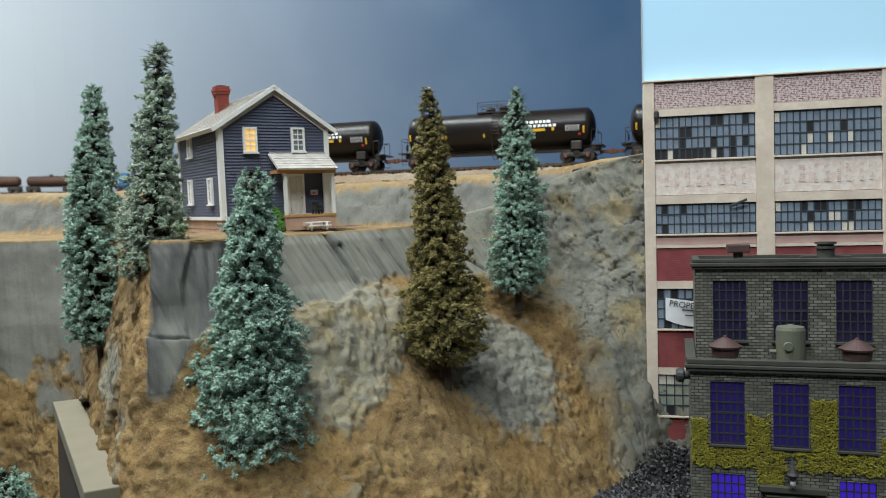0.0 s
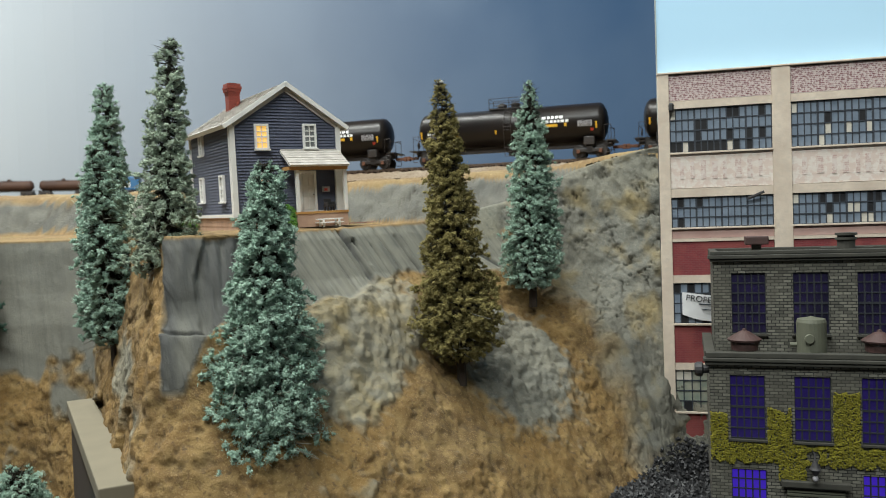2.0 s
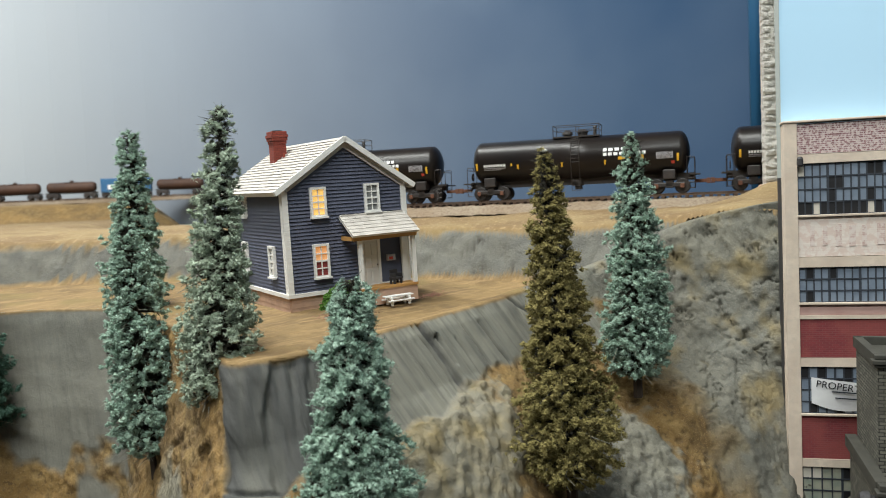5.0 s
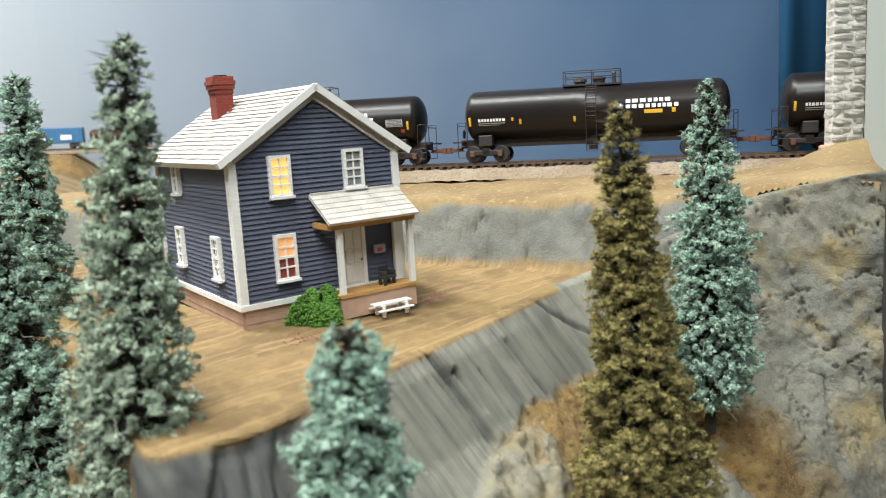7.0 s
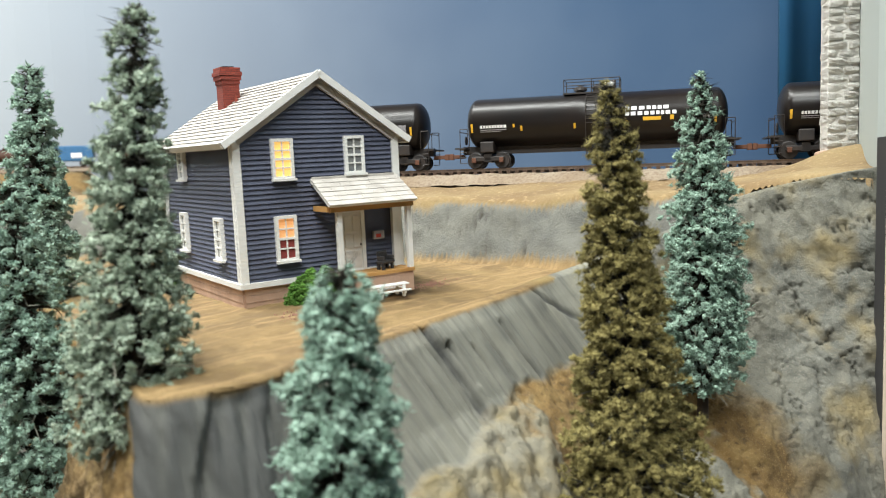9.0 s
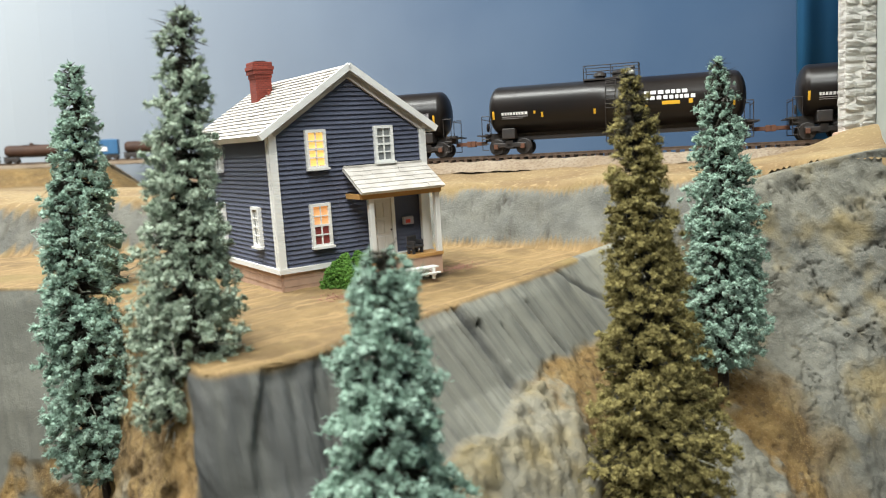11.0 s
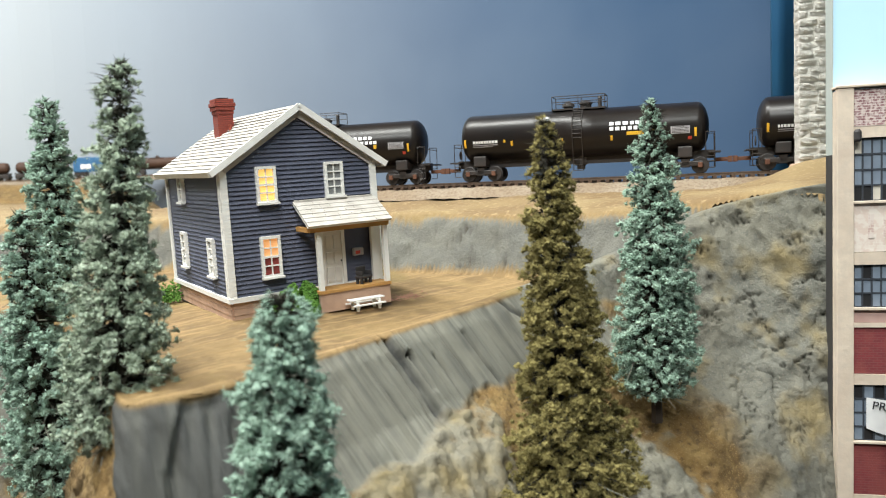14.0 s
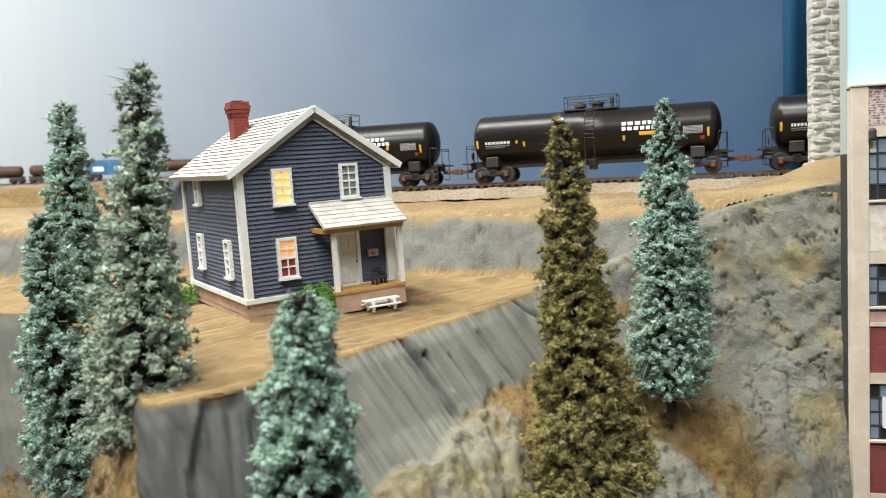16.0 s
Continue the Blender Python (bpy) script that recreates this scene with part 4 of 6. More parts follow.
# ---- concrete slab in the gully ----
def build_slab():
    ob = empty("concrete_wall", pose(-0.0800, 0.4990, 0.0, 0, 0, 13.5), "grey concrete retaining wall with a flat capping in the gully", "wall")
    part("capping", boxes((-0.004, 0.0125, -0.002, 0.215, 0.040, 0.0485), bevel=0.0006), M["slab"], ob)
    # The stem's near-black colour stands for shade under the capping.
    part("stem", boxes((-0.002, 0.009, 0.003, 0.21, -0.05, 0.040)), M["dark"], ob, "wall stem coloured near-black for its shade")
    part("lip", boxes((0.0128, 0.0150, 0.0, 0.21, 0.030, 0.0440), bevel=0.0004), M["slab"], ob, "lower concrete lip")
    # small painted marker standing by its foot
    b = empty("green_marker", pose(-0.0765, 0.491, 0.026), "tiny green post with a white and red cap", "marker")
    part("post", lathe([(0.0016, -0.02), (0.0018, 0.008), (0.0012, 0.0095), (0.0006, 0.0105)], 12), material("green_paint", (0.03, 0.22, 0.11), 0.4), b)
    part("cap", lathe([(0.0017, 0.0105), (0.0019, 0.012), (0.0010, 0.0132), (0.0003, 0.0135)], 12), M["banner"], b)
    part("band", lathe([(0.00165, 0.0098), (0.00165, 0.0106)], 12), M["mark_red"], b)


build_slab()


# ---- house ----
HW, HD, HH, RIDGE = 0.0772, 0.0969, 0.0589, 0.0844


def window(parent, m, w, h, panes, sill=True, cols=2, rows=4):
    """A sash window: frame, sill, mullions and panes. The origin is its lower corner, the face towards -y."""
    f = 0.0013
    win = part("window", boxes((0, f, -0.0012, 0.001, 0, h), (w - f, w, -0.0012, 0.001, 0, h), (f, w - f, -0.0012, 0.001, 0, f), (f, w - f, -0.0012, 0.001, h - f, h)), M["white"], parent, m=m)
    bars = bmesh.new()
    for i in range(1, cols):
        x = f + (w - 2 * f) * i / cols
        box(bars, x - 0.0003, x + 0.0003, -0.0007, 0.0006, f, h - f)
    for j in range(1, rows):
        z = f + (h - 2 * f) * j / rows
        t = 0.0005 if j == rows // 2 else 0.0003
        box(bars, f, w - f, -0.0008, 0.0006, z - t, z + t)
    part("mullion", bars, M["white"], win)
    part("sill", boxes((-0.0005, w + 0.0005, -0.0022, 0.0, -0.0006, 0.0004)), M["white"], win)
    for i in range(cols):
        for j in range(rows):
            x0, z0 = f + (w - 2 * f) * i / cols, f + (h - 2 * f) * j / rows
            mat = panes[j] if isinstance(panes, (list, tuple)) else panes
            part("pane", boxes((x0 + 0.0001, x0 + (w - 2 * f) / cols - 0.0001, -0.0002, 0.0004, z0 + 0.0001, z0 + (h - 2 * f) / rows - 0.0001)), mat, win)
    return win


def clapboard(bm, x0, x1, z0, z1, step, y, depth, top=None):
    """Overlapping boards on a wall that faces -y; top(z) narrows them under a gable."""
    n = int(round((z1 - z0) / step))
    for i in range(n):
        a, b = z0 + i * step, z0 + (i + 1) * step
        la, lb = (x0, x1), (x0, x1)
        if top:
            la, lb = top(a), top(b)
        if lb[1] - lb[0] < 0.001:
            lb = ((la[0] + la[1]) / 2 - 0.0004, (la[0] + la[1]) / 2 + 0.0004)
        v = [bm.verts.new(p) for p in ((la[0], y - depth, a), (la[1], y - depth, a), (lb[1], y - 0.0001, b), (lb[0], y - 0.0001, b), (la[0], y, a), (la[1], y, a))]
        bm.faces.new((v[0], v[1], v[2], v[3]))
        bm.faces.new((v[4], v[5], v[1], v[0]))


def build_house():
    house = empty("house", pose(-0.0190, 0.6585, 0.1700, 1.33, -1.87, 17.0), "dark blue-grey clapboard house with a white shingle roof and lit windows", "house")
    cx = HW / 2
    wall = part("wall", prism(bmesh.new(), [(0.0005, 0), (HW - 0.0005, 0), (HW - 0.0005, HH + 0.0022), (cx, RIDGE + 0.0022), (0.0005, HH + 0.0022)], 0.0006, HD), M["siding"], house)
    front = bmesh.new()
    step = 0.00205
    clapboard(front, 0, HW, 0.001, HH, step, 0.0006, 0.0010)
    k = (RIDGE - HH) / cx
    clapboard(front, 0, HW, 0.001 + round((HH - 0.001) / step) * step, RIDGE - 0.0004, step, 0.0006, 0.0010, lambda z: (min(max((z - HH) / k, 0), cx), max(HW - max((z - HH) / k, 0), cx)))
    part("front_siding", front, M["siding"], house)
    for name, m in (("side_siding", Matrix.Translation((0, HD, 0)) @ pose(0, 0, 0, 0, 0, -90)), ("side_siding", Matrix.Translation((HW, 0, 0)) @ pose(0, 0, 0, 0, 0, 90))):
        bm = bmesh.new()
        clapboard(bm, 0, HD, 0.001, HH, step, 0.0004, 0.0008)
        part(name, bm, M["siding"], house, m=m)
    # corner boards and skirt
    c = 0.0034
    for x in (-0.0009, HW - c + 0.0009):
        part("corner_board", boxes((x, x + c, -0.0012, 0.0004, 0, HH + 0.0012), bevel=0.0001), M["white"], house)
    part("corner_board", boxes((-0.0012, 0.0003, 0.0006, c * 0.7, 0, HH + 0.0012)), M["white"], house)
    part("corner_board", boxes((-0.0012, 0.0003, HD - c * 0.7, HD + 0.0006, 0, HH)), M["white"], house)
    part("skirt_board", boxes((-0.0013, HW + 0.0013, -0.0016, 0.0002, -0.0008, 0.0014)), M["white"], house)
    part("skirt_board", boxes((-0.0015, 0.0, -0.0014, HD + 0.001, -0.0008, 0.0014)), M["white"], house)
    rng = random.Random(2)
    for i in range(3):
        part("foundation_plank", boxes((0.0006, HW - 0.0006, -0.0002 - 0.0002 * (i % 2), 0.001, -0.0038 - 0.003 * i, -0.0009 - 0.003 * i)), M["foundation"], house)
        part("foundation_plank", boxes((-0.0002 - 0.0002 * (i % 2), 0.001, 0.0004, HD, -0.0038 - 0.003 * i, -0.0009 - 0.003 * i)), M["foundation"], house)
    # roof: two decks with overlapping shingle courses
    over, fo = 0.0056, 0.0032
    slope = math.atan2(RIDGE - HH, cx)
    for sgn in (-1, 1):
        L = (cx + over) / math.cos(slope)
        m = Matrix.Translation((cx, 0, RIDGE + 0.0036)) @ Matrix.Diagonal((sgn, 1, 1, 1)) @ pose(0, 0, 0, 0, math.degrees(slope), 0)
        deck = part("roof_deck", boxes((0, L, -fo, HD + fo, -0.0008, 0.0)), M["white"], house, m=m)
        courses = 17
        for j in range(courses):
            a, b = L * j / courses, L * (j + 1) / courses + 0.0006
            bm = bmesh.new()
            y = -fo - 0.0003
            while y < HD + fo:
                w = rng.uniform(0.0035, 0.0075)
                y1 = min(y + w, HD + fo + 0.0003)
                box(bm, a, b + rng.uniform(-0.0002, 0.0003), y + 0.00006, y1 - 0.00006, 0.0, 0.00022 + rng.uniform(0, 0.0001))
                y += w
            for v in bm.verts:
                v.co.z += (v.co.x - a) / (b - a) * 0.00062
            part("shingle_course", bm, M["shingle"], deck)
        part("bargeboard", boxes((0.0, L + 0.0004, -fo - 0.0012, -fo - 0.0001, -0.0020, 0.0009)), M["white"], house, m=m)
        part("soffit", boxes((0.0, L - 0.0002, -fo, -0.0005, -0.0014, -0.0009)), M["shingle"], house, m=m)
        part("gable_trim", boxes((0.002, L - 0.006, -0.0014, 0.0006, -0.0046, -0.0015)), M["shingle"], house, m=m)
        part("fascia", boxes((L - 0.0001, L + 0.0008, -fo, HD + fo, -0.0018, 0.0010)), M["white"], house, m=m)
    # chimney and flue pipe
    cx0, cx1, cy0, cy1 = 0.0206, 0.0290, 0.0625, 0.0708
    ch = part("chimney", boxes((cx0, cx1, cy0, cy1, 0.070, 0.0945)), M["chimney"], house, "red brick chimney")
    for z, g in ((0.0888, 0.0004), (0.0908, 0.0010), (0.0928, 0.0014), (0.0948, 0.0008)):
        part("brick_cap", boxes((cx0 - g, cx1 + g, cy0 - g, cy1 + g, z, z + 0.0019), bevel=0.0001), M["chimney"], ch)
    part("chimney_pot", boxes((cx0 + 0.0015, cx1 - 0.0015, cy0 + 0.0015, cy1 - 0.0015, 0.0966, 0.0974)), M["black"], ch, "sooty flue opening")
    part("flue_pipe", lathe([(0.0008, 0.070), (0.0008, 0.0822), (0.0010, 0.0823), (0.0010, 0.0830)], 10), M["brick"], house, "rusty flue pipe", m=Matrix.Translation((0.0255, 0.0585, 0)))
    # windows
    fr = Matrix.Translation((0, -0.0007, 0))
    window(house, fr @ Matrix.Translation((0.0159, 0, 0.0434)), 0.0097, 0.0171, M["lit"])
    window(house, fr @ Matrix.Translation((0.0501, 0, 0.0440)), 0.0097, 0.0169, M["dim"])
    window(house, fr @ Matrix.Translation((0.0154, 0, 0.0088)), 0.0097, 0.0194, [M["curtain_red"], M["curtain_red"], M["lit_low"], M["lit_low"]])
    side = Matrix.Translation((-0.0007, 0, 0)) @ pose(0, 0, 0, 0, 0, -90)
    for y, z in ((0.0256, 0.0096), (0.0736, 0.0102), (0.0700, 0.0440)):
        window(house, side @ Matrix.Translation((-y, 0, z)), 0.0088, 0.0184 if z < 0.04 else 0.0145, M["dim"])
    # porch
    x0, x1 = 0.0364, 0.0756
    dep = 0.0142
    part("porch_floor", boxes((x0 + 0.001, x1, -dep, -0.001, -0.0006, 0.0008)), M["deck"], house, "ochre plank porch floor")
    part("porch_base", boxes((x0 + 0.0015, x1 - 0.0005, -dep + 0.0006, -0.001, -0.0095, -0.0006)), M["foundation"], house)
    pm = Matrix.Translation((0, -0.001, 0.0425))
    sl = math.degrees(math.atan2(0.0108, dep + 0.0025))
    pr = part("porch_roof", boxes((x0 - 0.0035, x1 + 0.0004, -(dep + 0.0055), 0.0, -0.0010, 0.0)), M["white"], house, m=pm @ pose(0, 0, 0, sl, 0, 0))
    for j in range(6):
        bm = bmesh.new()
        a = -(dep + 0.0058) * (j + 1) / 6
        x = x0 - 0.0037
        while x < x1 + 0.0006:
            w = rng.uniform(0.003, 0.007)
            box(bm, x + 0.00005, min(x + w, x1 + 0.0006) - 0.00005, a - 0.0004, a + (dep + 0.0058) / 6, 0.0, 0.00045 + rng.uniform(0, 0.0001))
            x += w
        for v in bm.verts:
            v.co.z += 0.0003 if v.co.y < a + 0.0005 else 0
        part("shingle_course", bm, M["shingle"], pr)
    part("porch_beam", boxes((x0 - 0.002, x1, -dep - 0.0012, -dep + 0.0008, 0.0288, 0.0310)), M["deck"], house, "ochre porch beam")
    part("porch_beam", boxes((x0 - 0.003, x0 - 0.001, -dep, -0.001, 0.0290, 0.0312)), M["deck"], house)
    part("flashing", boxes((x0 - 0.003, x1 - 0.001, -0.0020, -0.0006, 0.0418, 0.0436), bevel=0.0002), M["shingle"], house)
    for x in (x0 + 0.0018, x1 - 0.0024):
        part("porch_post", boxes((x, x + 0.0024, -dep + 0.0006, -dep + 0.003, 0.0008, 0.0290), bevel=0.0002), M["white"], house)
    part("porch_post", boxes((x1 - 0.0036, x1 - 0.0006, -0.0030, -0.0010, 0.0008, 0.036)), M["white"], house)
    door = part("door", boxes((0.0470, 0.0562, -0.0008, 0.0002, 0.0010, 0.0270)), M["door"], house, "white panelled front door")
    for z0, z1 in ((0.0025, 0.0098), (0.0112, 0.0172), (0.0186, 0.0255)):
        for xx in (0.0480, 0.0521):
            part("door_panel", boxes((xx, xx + 0.0030, -0.0012, -0.0006, z0, z1), bevel=0.0002), M["door"], door)
    part("door_knob", lathe([(0.0002, -0.0018), (0.0005, -0.0014), (0.0002, -0.0008)], 8, "Y"), M["dark"], door, m=Matrix.Translation((0.0556, 0, 0.0125)))
    part("door_frame", boxes((0.0452, 0.0469, -0.0016, 0.0002, 0.0008, 0.0290), (0.0563, 0.0580, -0.0016, 0.0002, 0.0008, 0.0290), (0.0469, 0.0563, -0.0016, 0.0002, 0.0271, 0.0290)), M["white"], house)
    box_m = part("mailbox", boxes((0.0620, 0.0675, -0.0026, -0.0006, 0.0140, 0.0178), bevel=0.0004), M["mark_grey"], house, "small grey letter box")
    part("red_panel", boxes((0.0630, 0.0654, -0.0029, -0.0026, 0.0148, 0.0164)), M["mark_red"], box_m)
    return house


M["chimney"] = bricks("chimney_brick", (0.30, 0.05, 0.03), (0.21, 0.035, 0.022), (0.13, 0.03, 0.022), 0.0026, 0.0011, (0.16, 0.03, 0.02), 0.4)
HOUSE = build_house()
HM = HOUSE.matrix_basis.copy()


def build_yard_things():
    rng = random.Random(12)
    # bush beside the porch
    verts, faces = [], []
    bush = empty("bush", HM @ pose(0.0285, -0.0105, -0.0092), "bright green foam bush beside the porch", "bush")
    for k in range(5200):
        a, f = rng.uniform(0, 6.28), rng.random()
        r = 0.0112 * math.sqrt(1 - f * f * 0.9) * rng.uniform(0.55, 1.08)
        lump(verts, faces, Vector((r * math.cos(a) * (1.0 + 0.3 * math.sin(3 * a)), r * math.sin(a) * 0.85, 0.0145 * f * (0.8 + 0.25 * math.sin(2 * a + 1)))), rng.uniform(0.0004, 0.0009), rng)
    me = bpy.data.meshes.new("foliage")
    me.from_pydata(verts, [], faces)
    me.materials.append(M["bush"])
    o = new("foliage", me)
    o.parent = bush
    part("stem", rod(bmesh.new(), (0, 0, -0.003), (0, 0, 0.004), 0.0008), M["trunk"], bush)
    verts, faces = [], []
    for k in range(420):
        lump(verts, faces, Vector((rng.gauss(0, 0.004), rng.gauss(0, 0.003), abs(rng.gauss(0, 0.004)))), rng.uniform(0.0005, 0.001), rng)
    me = bpy.data.meshes.new("bush")
    me.from_pydata(verts, [], faces)
    me.materials.append(M["bush"])
    tagged(new("bush", me), "low green weeds against the house wall", "bush").matrix_basis = HM @ pose(-0.008, 0.088, -0.0095)
    # white picnic bench
    be = empty("picnic_bench", HM @ pose(0.0492, -0.0190, -0.0098, 0, 0, -2) @ Matrix.Diagonal((1.1, 1.0, 1.15, 1)), "white plank picnic bench before the porch", "bench")
    for y in (-0.0016, 0.0, 0.0016):
        part("top_plank", boxes((0, 0.0165, y - 0.0007, y + 0.0007, 0.0042, 0.0048), bevel=0.0001), M["white"], be)
    for y in (-0.0042, 0.0042):
        part("seat_plank", boxes((0.0005, 0.0160, y - 0.0007, y + 0.0007, 0.0022, 0.0028), bevel=0.0001), M["white"], be)
    for x in (0.0028, 0.0130):
        part("cross_bar", boxes((x, x + 0.0009, -0.0046, 0.0046, 0.0014, 0.0022)), M["white"], be)
        for s in (-1, 1):
            part("leg", boxes((x - 0.0001, x + 0.0010, s * 0.0030 - 0.0006, s * 0.0030 + 0.0006, 0.0, 0.0042)), M["white"], be)
    # dark cast figurine on the porch, its chair shape made up
    it = empty("porch_figurine", HM @ pose(0.0600, -0.0098, 0.0008, 0, 0, 18) @ Matrix.Diagonal((1.35, 1.35, 1.35, 1)), "tiny dark grey figurine built in a seat's shape", "chair")
    part("seat", boxes((0, 0.0058, -0.0016, 0.0018, 0.0020, 0.0030), bevel=0.0003), M["dark"], it)
    part("backrest", boxes((0.0005, 0.0052, 0.0012, 0.0020, 0.0030, 0.0062), bevel=0.0004), M["dark"], it)
    for x in (0.0003, 0.0046):
        part("armrest", boxes((x, x + 0.0009, -0.0016, 0.0016, 0.0030, 0.0046), bevel=0.0003), M["dark"], it)
        for y in (-0.0013, 0.0009):
            part("leg", boxes((x, x + 0.0008, y, y + 0.0008, 0, 0.0022)), M["dark"], it)
    # rose-coloured scraps of gravel in the yard
    for px, py, n in ((0.084, -0.012, 160), (0.006, -0.030, 120)):
        verts, faces = [], []
        for k in range(n):
            lump(verts, faces, Vector((rng.gauss(0, 0.006), rng.gauss(0, 0.004), 0.0002)), rng.uniform(0.0002, 0.0005), rng)
        me = bpy.data.meshes.new("gravel_patch")
        me.from_pydata(verts, [], faces)
        me.materials.append(material("rose_gravel", (0.34, 0.17, 0.13), 0.9, second=(0.2, 0.1, 0.08), scale=300))
        tagged(new("gravel_patch", me), "thin scatter of rose-brown gravel on the yard", "gravel", kind="stuff").matrix_basis = HM @ pose(px, py, -0.0088)


build_yard_things()


# ---- track and train ----
T0 = Vector((0.166, 0.887, 0.2195))
TDIR = Vector((0.83, -0.558, -0.004)).normalized()
TYAW, TPIT = math.degrees(math.atan2(TDIR.y, TDIR.x)), -math.degrees(math.asin(TDIR.z))
TM = Matrix.Translation(T0) @ pose(0, 0, 0, 0, TPIT, TYAW)


def build_track(name, m, x0, x1, label):
    tr = empty(name, m, label, "track", kind="structure")
    for y in (-0.0083, 0.0083):
        bm = boxes((x0, x1, y - 0.0011, y + 0.0011, -0.0022, -0.0016), (x0, x1, y - 0.0003, y + 0.0003, -0.0016, -0.0006), (x0, x1, y - 0.0006, y + 0.0006, -0.0006, 0.0))
        part("rail", bm, M["rail"], tr)
    rng = random.Random(3)
    bm = bmesh.new()
    x = x0
    while x < x1:
        box(bm, x, x + 0.0027, -0.0150 + rng.uniform(-0.0003, 0.0003), 0.0150, -0.0040, -0.0022)
        x += 0.0062
    o = part("ties", bm, M["tie"], tr)
    o["kind"] = "stuff"
    prof = [(-0.030, -0.012), (-0.017, -0.0042), (0.017, -0.0042), (0.034, -0.012)]
    bm = bmesh.new()
    n = int((x1 - x0) / 0.004)
    rows = []
    for i in range(n + 1):
        xx = x0 + (x1 - x0) * i / n
        row = []
        for j in range(13):
            f = j / 12 * (len(prof) - 1)
            k = min(int(f), len(prof) - 2)
            y = prof[k][0] + (prof[k + 1][0] - prof[k][0]) * (f - k)
            z = prof[k][1] + (prof[k + 1][1] - prof[k][1]) * (f - k)
            row.append(bm.verts.new((xx, y, z + rng.uniform(-0.0005, 0.0006))))
        rows.append(row)
    for a, b in zip(rows, rows[1:]):
        for j in range(12):
            bm.faces.new((a[j], b[j], b[j + 1], a[j + 1]))
    part("ballast", bm, M["ballast"], tr, "brown and white stone ballast")
    return tr


M["ballast"] = material("stone_ballast", (0.20, 0.14, 0.085), 0.9, second=(0.29, 0.24, 0.18), scale=22, amount=0.9, fine=(0.14, 0.09, 0.06), bump=1.0, bump_scale=700, bump_dist=0.001)
build_track("track", TM, -0.26, 0.50, "brown tie railway track on stone ballast")


def tank_car(m, style, seed):
    rng = random.Random(seed)
    L, R, zc = 0.184, 0.0178, 0.0335
    car = empty("tank_car", m, "black railway tank car with white lettering bars and yellow reflectors" if style == 1 else "black railway tank car with a white placard and yellow reflectors", "tank car", "train of tank cars")
    prof = []
    for i in range(7):
        a = i / 6 * math.pi / 2
        prof.append((max(R * math.sin(a), 0.0004), -L / 2 + 0.008 * (1 - math.cos(a)) + 0.0))
    body = [(r, h) for r, h in prof] + [(R, -0.012), (R * 1.012, -0.0117), (R * 1.012, 0.0117), (R, 0.012)] + [(r, -h) for r, h in prof[::-1]]
    tk = part("tank", lathe(body, 40, "X"), M["tank"], car, smooth=False, m=Matrix.Translation((0, 0, zc)))
    for p in tk.data.polygons:
        p.use_smooth = len(p.vertices) == 4
    part("sill", boxes((-L / 2 - 0.004, L / 2 + 0.004, -0.0028, 0.0028, 0.0105, 0.0165)), M["steel"], car)
    for s in (-1, 1):
        part("bolster", boxes((s * 0.0755 - 0.005, s * 0.0755 + 0.005, -0.0145, 0.0145, 0.0115, 0.0195), bevel=0.0008), M["steel"], car)
        truck = part("truck", boxes((s * 0.0755 - 0.0125, s * 0.0755 + 0.0125, -0.0125, -0.0105, 0.0052, 0.0088), (s * 0.0755 - 0.0125, s * 0.0755 + 0.0125, 0.0105, 0.0125, 0.0052, 0.0088),
                                    (s * 0.0755 - 0.003, s * 0.0755 + 0.003, -0.0125, 0.0125, 0.0045, 0.0110), bevel=0.0006), M["steel"], car)
        for wx in (-0.0102, 0.0102):
            for wy in (-0.0083, 0.0083):
                part("wheel", lathe([(0.0022, -0.0014), (0.0056, -0.0014), (0.0056, 0.0006), (0.0062, 0.0008), (0.0062, 0.0014), (0.002, 0.0014)], 20, "Y"), M["steel"], truck, m=Matrix.Translation((s * 0.0755 + wx, wy, 0.0058)))
            part("bearing", boxes((s * 0.0755 + wx - 0.0016, s * 0.0755 + wx + 0.0016, -0.0134, -0.0122, 0.0042, 0.0078), bevel=0.0004), M["rust"], truck)
        # end platform, rails and coupler
        xe = s * (L / 2 + 0.0035)
        part("end_platform", boxes((xe - 0.004, xe + 0.004, -0.0150, 0.0150, 0.0145, 0.0155)), M["steel"], car)
        bm = bmesh.new()
        for y in (-0.0148, 0.0148):
            rod(bm, (xe, y, 0.0155), (xe, y, 0.0290), 0.0003, seg=4)
            rod(bm, (xe - s * 0.006, y, 0.0155), (xe - s * 0.006, y, 0.0290), 0.0003, seg=4)
            rod(bm, (xe, y, 0.0290), (xe - s * 0.006, y, 0.0290), 0.0003, seg=4)
            for z in (0.004, 0.0085, 0.012):
                rod(bm, (xe, y - 0.0, z), (xe - s * 0.005, y, z), 0.0003, seg=4)
            rod(bm, (xe, y, 0.004), (xe, y, 0.0155), 0.0003, seg=4)
        rod(bm, (xe, -0.0148, 0.0270), (xe, 0.0148, 0.0270), 0.0003, seg=4)
        part("end_rail", bm, M["steel"], car)
        part("coupler", boxes((min(xe, xe + s * 0.011), max(xe, xe + s * 0.011), -0.0012, 0.0012, 0.0080, 0.0108), (xe + s * 0.0105 - 0.0016, xe + s * 0.0105 + 0.0016, -0.0022, 0.0022, 0.0072, 0.0116), bevel=0.0003), M["rust"], car, "rusty knuckle coupler")
    part("brake_wheel", lathe([(0.0030, -0.0004), (0.0034, 0.0), (0.0030, 0.0004)], 14, "X"), M["steel"], car, m=Matrix.Translation((-L / 2 - 0.001, -0.006, 0.021)))
